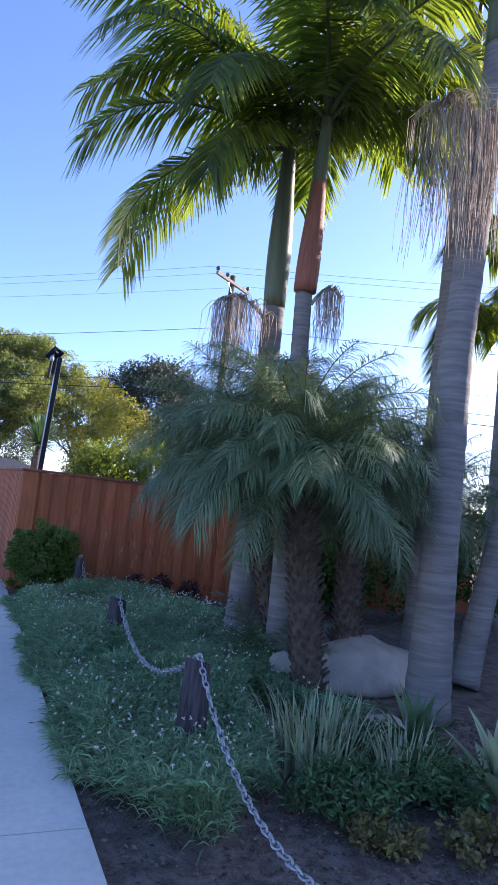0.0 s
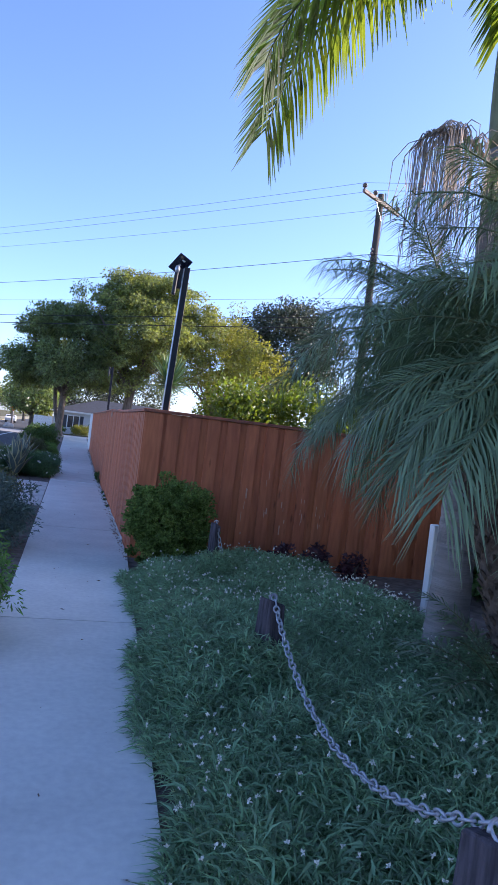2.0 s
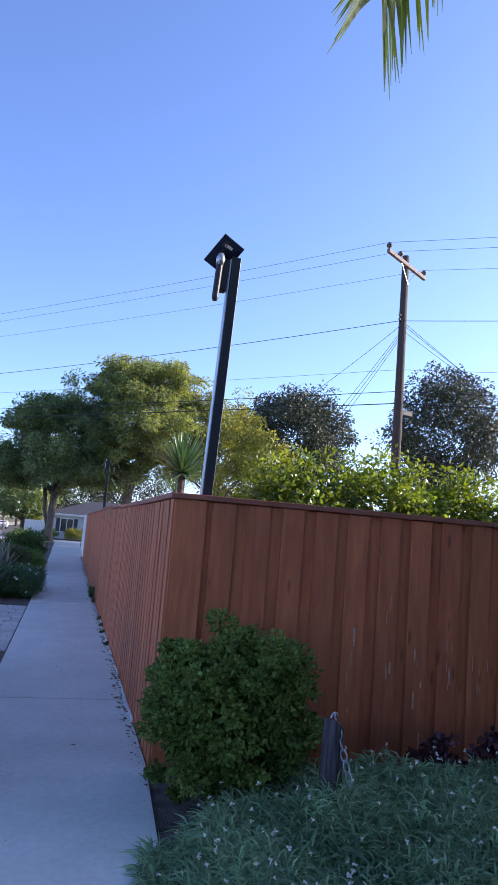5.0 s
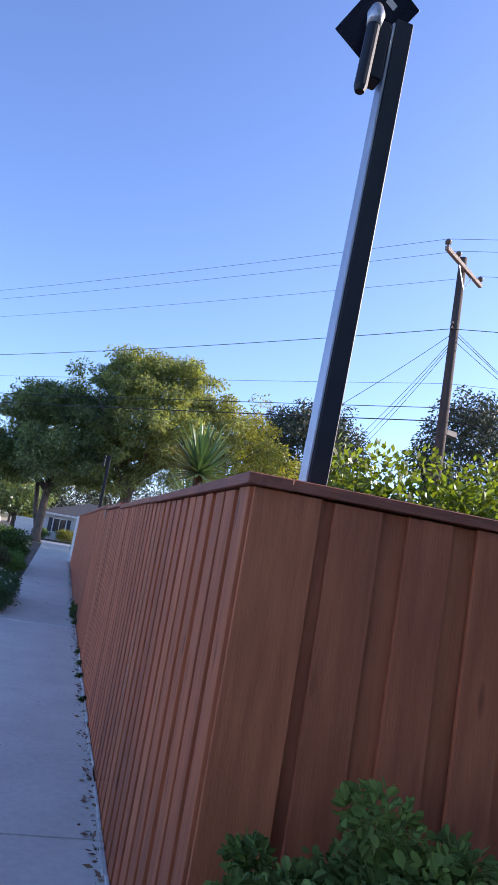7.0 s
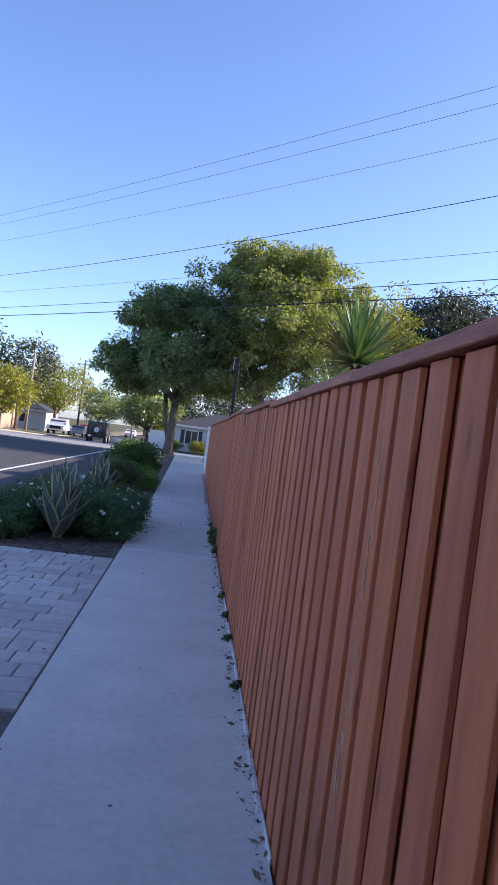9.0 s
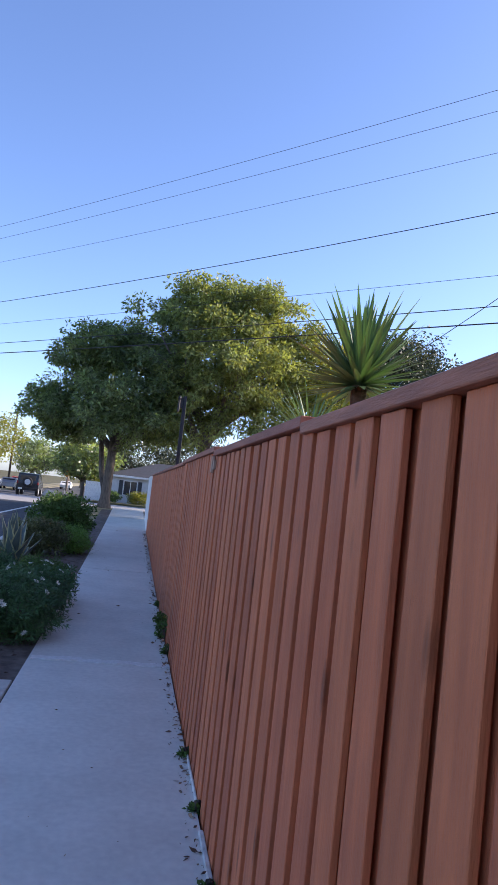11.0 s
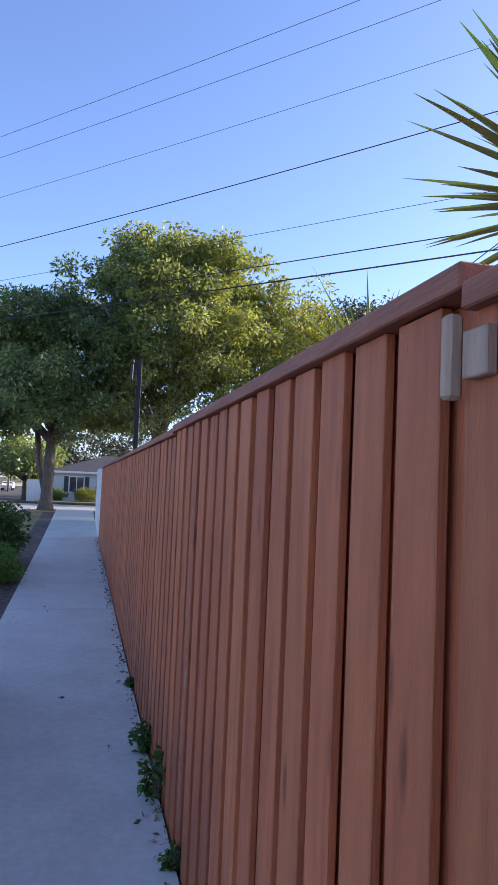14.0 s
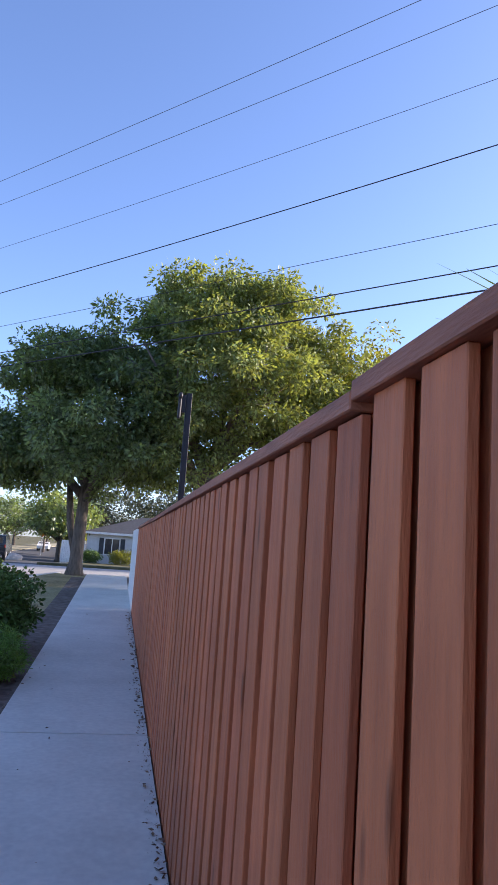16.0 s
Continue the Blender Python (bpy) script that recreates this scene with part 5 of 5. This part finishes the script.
# ---- across the side street ----
def house(label, x0, x1, y0, y1, z, h, ridge, wall_mat, windows):
    ob = thing("house", label, "house", (0, 0, 0))
    bm = bmesh.new()
    add_box(bm, x0, x1, y0, y1, z - 0.3, z + h)
    part("wall", from_bm("wall", bm, wall_mat), ob)
    e = 0.45
    bm = bmesh.new()
    cx0, cx1, cy = x0 + (y1 - y0) / 2, x1 - (y1 - y0) / 2, (y0 + y1) / 2
    if cx0 > cx1:
        cx0 = cx1 = (x0 + x1) / 2
    vs = [bm.verts.new(p) for p in ((x0 - e, y0 - e, z + h), (x1 + e, y0 - e, z + h), (x1 + e, y1 + e, z + h), (x0 - e, y1 + e, z + h), (cx0, cy, z + ridge), (cx1 + 0.01, cy, z + ridge))]
    for q in ((0, 1, 5, 4), (1, 2, 5), (2, 3, 4, 5), (3, 0, 4), (3, 2, 1, 0)):
        bm.faces.new([vs[i] for i in q])
    part("roof", from_bm("roof", bm, M_ROOF), ob)
    bm = bmesh.new()
    add_box(bm, x0 - e, x1 + e, y0 - e - 0.03, y0 - e, z + h - 0.16, z + h + 0.02)
    part("fascia", from_bm("fascia", bm, M_TRIM), ob)
    for wx, ww, wz, wh in windows:
        bm = bmesh.new()
        for a, b, c, d in ((wx - 0.08, wx, wz - 0.08, wz + wh + 0.08), (wx + ww, wx + ww + 0.08, wz - 0.08, wz + wh + 0.08), (wx, wx + ww, wz - 0.08, wz), (wx, wx + ww, wz + wh, wz + wh + 0.08), (wx + ww / 2 - 0.03, wx + ww / 2 + 0.03, wz, wz + wh)):
            add_box(bm, a, b, y0 - 0.06, y0 + 0.02, z + c, z + d)
        w = part("window", from_bm("window", bm, M_TRIM), ob)
        part("pane", box("pane", wx, wx + ww, y0 - 0.025, y0 - 0.012, z + wz, z + wz + wh, M_GLASS), w)
        for sx in (wx - 0.50, wx + ww + 0.12):
            part("shutter", box("shutter", sx, sx + 0.38, y0 - 0.05, y0 - 0.004, z + wz - 0.05, z + wz + wh + 0.05, M_SHUT), ob)
    return ob


zf = gz(82)
house("low white house with grey shingle roof across the side street", -1.75, 14, 82.5, 92, zf, 2.6, 4.3, M_WALLP, ((-0.2, 1.2, 0.8, 1.3), (5.5, 1.6, 0.8, 1.3)))
wf = thing("white_fence", "tall white board fence beside the white house", "fence", (0, 0, 0))
for i in range(14):
    bx = -3.8 + i * 0.14
    part("board", box("board", bx, bx + 0.132, 82.0, 82.03, zf - 0.25, zf + 1.75, M_TRIM), wf)
part("rail", box("rail", -3.8, -1.84, 82.035, 82.08, zf + 1.2, zf + 1.3, M_TRIM), wf)
shrub("far_shrub", "rounded yellow-green shrub before the white house", (1.3, 80.2, gz(80.2) - 0.05), (1.1, 0.8, 1.2), 120, 40, 0.11, 0.05, M_LEAFY, 0.22)
shrub("far_shrub", "rounded dark shrub before the white house", (-1.2, 80.8, gz(80.8) - 0.05), (0.9, 0.7, 1.1), 90, 40, 0.11, 0.05, M_BUSH, 0.2)
shrub("far_shrub", "tall dark hedge against the white house", (3.2, 81.0, gz(81) - 0.05), (1.2, 0.8, 2.2), 120, 40, 0.11, 0.05, M_BUSH, 0.28)
stone("brown boulder at the street corner", (-4.3, 58.5, gz(58.5)), (0.42, 0.34, 0.30), 9.0)


# ---- distance along the street ----
def far_tree(label, at, r, h, material, n=110, trunk_h=None):
    z = gz(at[1]) - 0.1
    th = trunk_h or h * 0.35
    tree(label, (at[0], at[1], z), (at[0], at[1], z + th), max(0.14, r * 0.06), (at[0], at[1], z + th + (h - th) * 0.52), (r, r, (h - th) * 0.56), n, 45, 0.36, 0.17, material, r * 0.26, 5, group="trees along the far street")


FAR = [((-17.5, 78), 3.4, 5.6, M_LEAFY), ((-23.5, 82), 4.2, 12.0, M_LEAFD), ((-29.5, 84), 4.5, 10.5, M_LEAFD), ((-21.0, 98), 4.0, 11.0, M_LEAFD), ((-18.5, 108), 4.5, 9.5, M_LEAFY), ((-27, 76), 3.4, 5.4, M_LEAFY), ((-15.5, 128), 4.0, 7.5, M_LEAF),
       ((-4.2, 84), 3.0, 6.0, M_LEAF), ((-4.6, 97), 3.2, 6.4, M_LEAFY), ((-5.4, 112), 3.4, 6.6, M_LEAF), ((-6.6, 130), 3.6, 7.0, M_LEAFY), ((-8.0, 150), 3.8, 7.5, M_LEAFD), ((-13, 165), 4.5, 8.0, M_LEAF), ((-20, 170), 5.0, 8.0, M_LEAFD), ((1.5, 101), 4.5, 9.0, M_LEAFD), ((9, 104), 5.0, 9.0, M_LEAFD), ((-11, 175), 5.0, 7.0, M_LEAFY), ((-25, 128), 5.0, 8.0, M_LEAF), ((-34, 108), 5.0, 8.0, M_LEAFD), ((-2, 180), 6, 9, M_LEAFD), ((-30, 150), 6, 9, M_LEAFY)]
for at, r, h, m in FAR:
    far_tree({"yellow_green_leaf": "sunlit yellow-green tree along the far street", "dark_oak_leaf": "tall dark tree along the far street", "tree_leaf": "green street tree along the far street"}[m.name], at, r, h, m)
house("tan bungalow with grey roof on the far side of the street", -36, -21.5, 90, 99, gz(92), 2.5, 4.2, M_WALLT, ((-26, 1.6, 0.7, 1.2), (-31, 1.6, 0.7, 1.2)))
house("pale bungalow with grey roof further down the street", -32, -20.5, 112, 120, gz(112), 2.5, 4.4, M_WALLP, ((-25, 1.6, 0.7, 1.2),))

for (px, py), h, arm in (((-17.4, 88), 8.5, False), ((-16.0, 112), 10.5, True), ((-9.5, 125), 8.0, False), ((-33.7, 70.8), 11.6, True)):
    o = thing("utility_pole", "distant wooden pole beside the street", "utility pole", (px, py, gz(py)), group="distant poles")
    v, f = tube([(0, 0, -0.3), (0, 0, h)], [0.16, 0.11], 8)
    part("shaft", mesh("shaft", v, f, M_ARM if not arm else M_POLE, smooth=True), o)
    if arm:
        part("crossarm", box("crossarm", -1.2, 1.2, -0.06, 0.06, h - 0.7, h - 0.58, M_ARM), o)
o = thing("street_sign", "orange warning sign on a thin post by the street", "street sign", (-7.9, 106, gz(106)))
v, f = tube([(0, 0, -0.1), (0, 0, 2.6)], [0.03, 0.03], 6)
part("post", mesh("post", v, f, M_STEEL), o)
bm = bmesh.new()
add_box(bm, -0.33, 0.33, -0.05, -0.035, -0.33, 0.33, 0.0, pose(0, 0, 2.5, 0, 45, 0))
part("plate", from_bm("plate", bm, M_ORANGE), o)


# ---- vehicles ----
def wheel(parent, x, y, r, w):
    v, f = tube([(-w / 2, 0, 0), (-w * 0.42, 0, 0), (w * 0.42, 0, 0), (w / 2, 0, 0)], [r * 0.9, r, r, r * 0.9], 20)
    o = part("wheel", mesh("wheel", v, f, M_TYRE, smooth=False), parent, at=pose(x, y, r))
    v, f = tube([(-w * 0.52, 0, 0), (w * 0.52, 0, 0)], [r * 0.6, r * 0.6], 14)
    part("rim", mesh("rim", v, f, M_STEEL), o)


def car_body(name, prof, half, material, taper=0.12):
    """A body from a side outline of (y, z), with the sides drawn in towards the roof."""
    n = len(prof)
    zmin, zmax = min(p[1] for p in prof), max(p[1] for p in prof)
    bm = bmesh.new()
    rows = []
    for s in (-1, 1):
        rows.append([bm.verts.new((s * (half - taper * max(0, (z - 1.0)) ), y, z)) for y, z in prof])
    bm.faces.new(rows[0])
    bm.faces.new(rows[1][::-1])
    for i in range(n):
        j = (i + 1) % n
        bm.faces.new((rows[0][i], rows[0][j], rows[1][j], rows[1][i]))
    bmesh.ops.bevel(bm, geom=list(bm.edges), offset=0.05, segments=2, affect='EDGES')
    return from_bm(name, bm, material)


def vehicle(name, label, at, rz, prof, half, material, glass, wheels, r=0.34, extras=()):
    ob = thing(name, label, "car", at, rz=rz)
    part("body", car_body("body", prof, half, material), ob)
    for nm, d, m in glass:
        part(nm, box(nm, *d, m, 0.01), ob)
    for wx in (-half + 0.12, half - 0.12):
        for wy in wheels:
            wheel(ob, wx, wy, r, 0.24)
    for nm, d, m in extras:
        part(nm, box(nm, *d, m, 0.015), ob)
    return ob


JY = 74.0
jeep = vehicle("off_road_car", "boxy dark off-road car with a spare wheel on its tailgate", (-7.7, JY, gz(JY) - 0.14), 2,
               [(-1.95, 0.45), (-1.97, 1.05), (-1.86, 1.80), (0.35, 1.82), (0.75, 1.22), (2.0, 1.12), (2.1, 0.5)], 0.86, M_CARB,
               (("rear_window", (-0.6, 0.6, -1.945, -1.90, 1.2, 1.66), M_GLASS),), (-1.35, 1.35), 0.42,
               (("tail_lamp", (-0.85, -0.72, -2.02, -1.93, 0.95, 1.15), M_LAMPR), ("tail_lamp", (0.72, 0.85, -2.02, -1.93, 0.95, 1.15), M_LAMPR), ("bumper", (-0.86, 0.86, -2.14, -1.98, 0.45, 0.66), M_TYRE), ("plate", (-0.68, -0.38, -2.165, -2.145, 0.5, 0.64), M_WHITEPL)))
v, f = tube([(0, -2.16, 1.12), (0, -2.13, 1.12), (0, -1.97, 1.12)], [0.33, 0.38, 0.38], 22)
sp = part("spare_wheel", mesh("spare_wheel", v, f, M_TYRE), jeep)
v, f = tube([(0, -2.18, 1.12), (0, -2.165, 1.12)], [0.23, 0.23], 18)
part("rim", mesh("rim", v, f, M_STEEL), sp)
PK = [(-2.7, 0.5), (-2.72, 1.02), (-0.6, 1.04), (-0.5, 1.78), (0.95, 1.76), (1.5, 1.10), (2.7, 1.02), (2.75, 0.5)]
vehicle("pickup_truck", "white pickup truck parked at the far kerb", (-14.6, 92, gz(92) - 0.05), 181, PK, 0.98, M_CARW, (("windscreen", (-0.78, 0.78, 1.10, 1.22, 1.15, 1.62), M_GLASS),), (-1.7, 1.7), 0.4,
        (("grille", (-0.6, 0.6, 2.70, 2.78, 0.65, 0.95), M_TYRE), ("headlamp", (-0.92, -0.66, 2.68, 2.77, 0.72, 0.92), M_WHITEPL), ("headlamp", (0.66, 0.92, 2.68, 2.77, 0.72, 0.92), M_WHITEPL)))
SD = [(-2.2, 0.35), (-2.25, 0.85), (-1.5, 0.95), (-0.9, 1.38), (0.5, 1.38), (1.2, 0.92), (2.15, 0.78), (2.2, 0.35)]
for px, py, m, lb in ((-13.9, 101, M_CARS, "silver saloon car parked at the far kerb"), (-10.5, 135, M_CARW, "white car parked down the street"), (-6.0, 142, M_CARS, "grey car parked down the street"), (-16.0, 120, M_CARR, "red car parked in the distance")):
    vehicle("saloon_car", lb, (px, py, gz(py) - 0.1), 181, SD, 0.87, m, (("windscreen", (-0.66, 0.66, 0.78, 0.90, 0.98, 1.28), M_GLASS),), (-1.35, 1.35), 0.32)


# ---- stone pavers of the crossing, laid last ----
paved = tagged(new("paver_path"), "pale rectangular pavers crossing the parkway strip", "paving", kind="structure")
part("bed", strip("bed", -1.85, -0.03, 15.95, 20.5, -0.025, M_SOIL, 0.05), paved)


def paver_mesh(w, d):
    bm = bmesh.new()
    add_box(bm, -w / 2, w / 2, -d / 2, d / 2, -0.05, 0.0, 0.006)
    return from_bm("paver", bm, M_PAVER)


PAV = {k: paver_mesh(k - 0.008, 0.222) for k in (0.15, 0.23, 0.30, 0.38)}
row_y = 16.07
while row_y < 20.42:
    px = -1.85
    while px < -0.10:
        w = float(rng.choice([0.15, 0.23, 0.30, 0.38]))
        real_w = w
        if px + w > -0.15:
            real_w = -0.032 - px
            w = min(PAV, key=lambda k: abs(k - real_w))
        part("paver", PAV[w], paved, at=pose(px + real_w / 2, row_y, 0.001 + 0.002 * rng.random(), 0.3 * rng.normal(), 0.3 * rng.normal(), 0) @ Matrix.Diagonal((real_w / w, 1, 1, 1)))
        w = real_w
        px += w
    row_y += 0.23
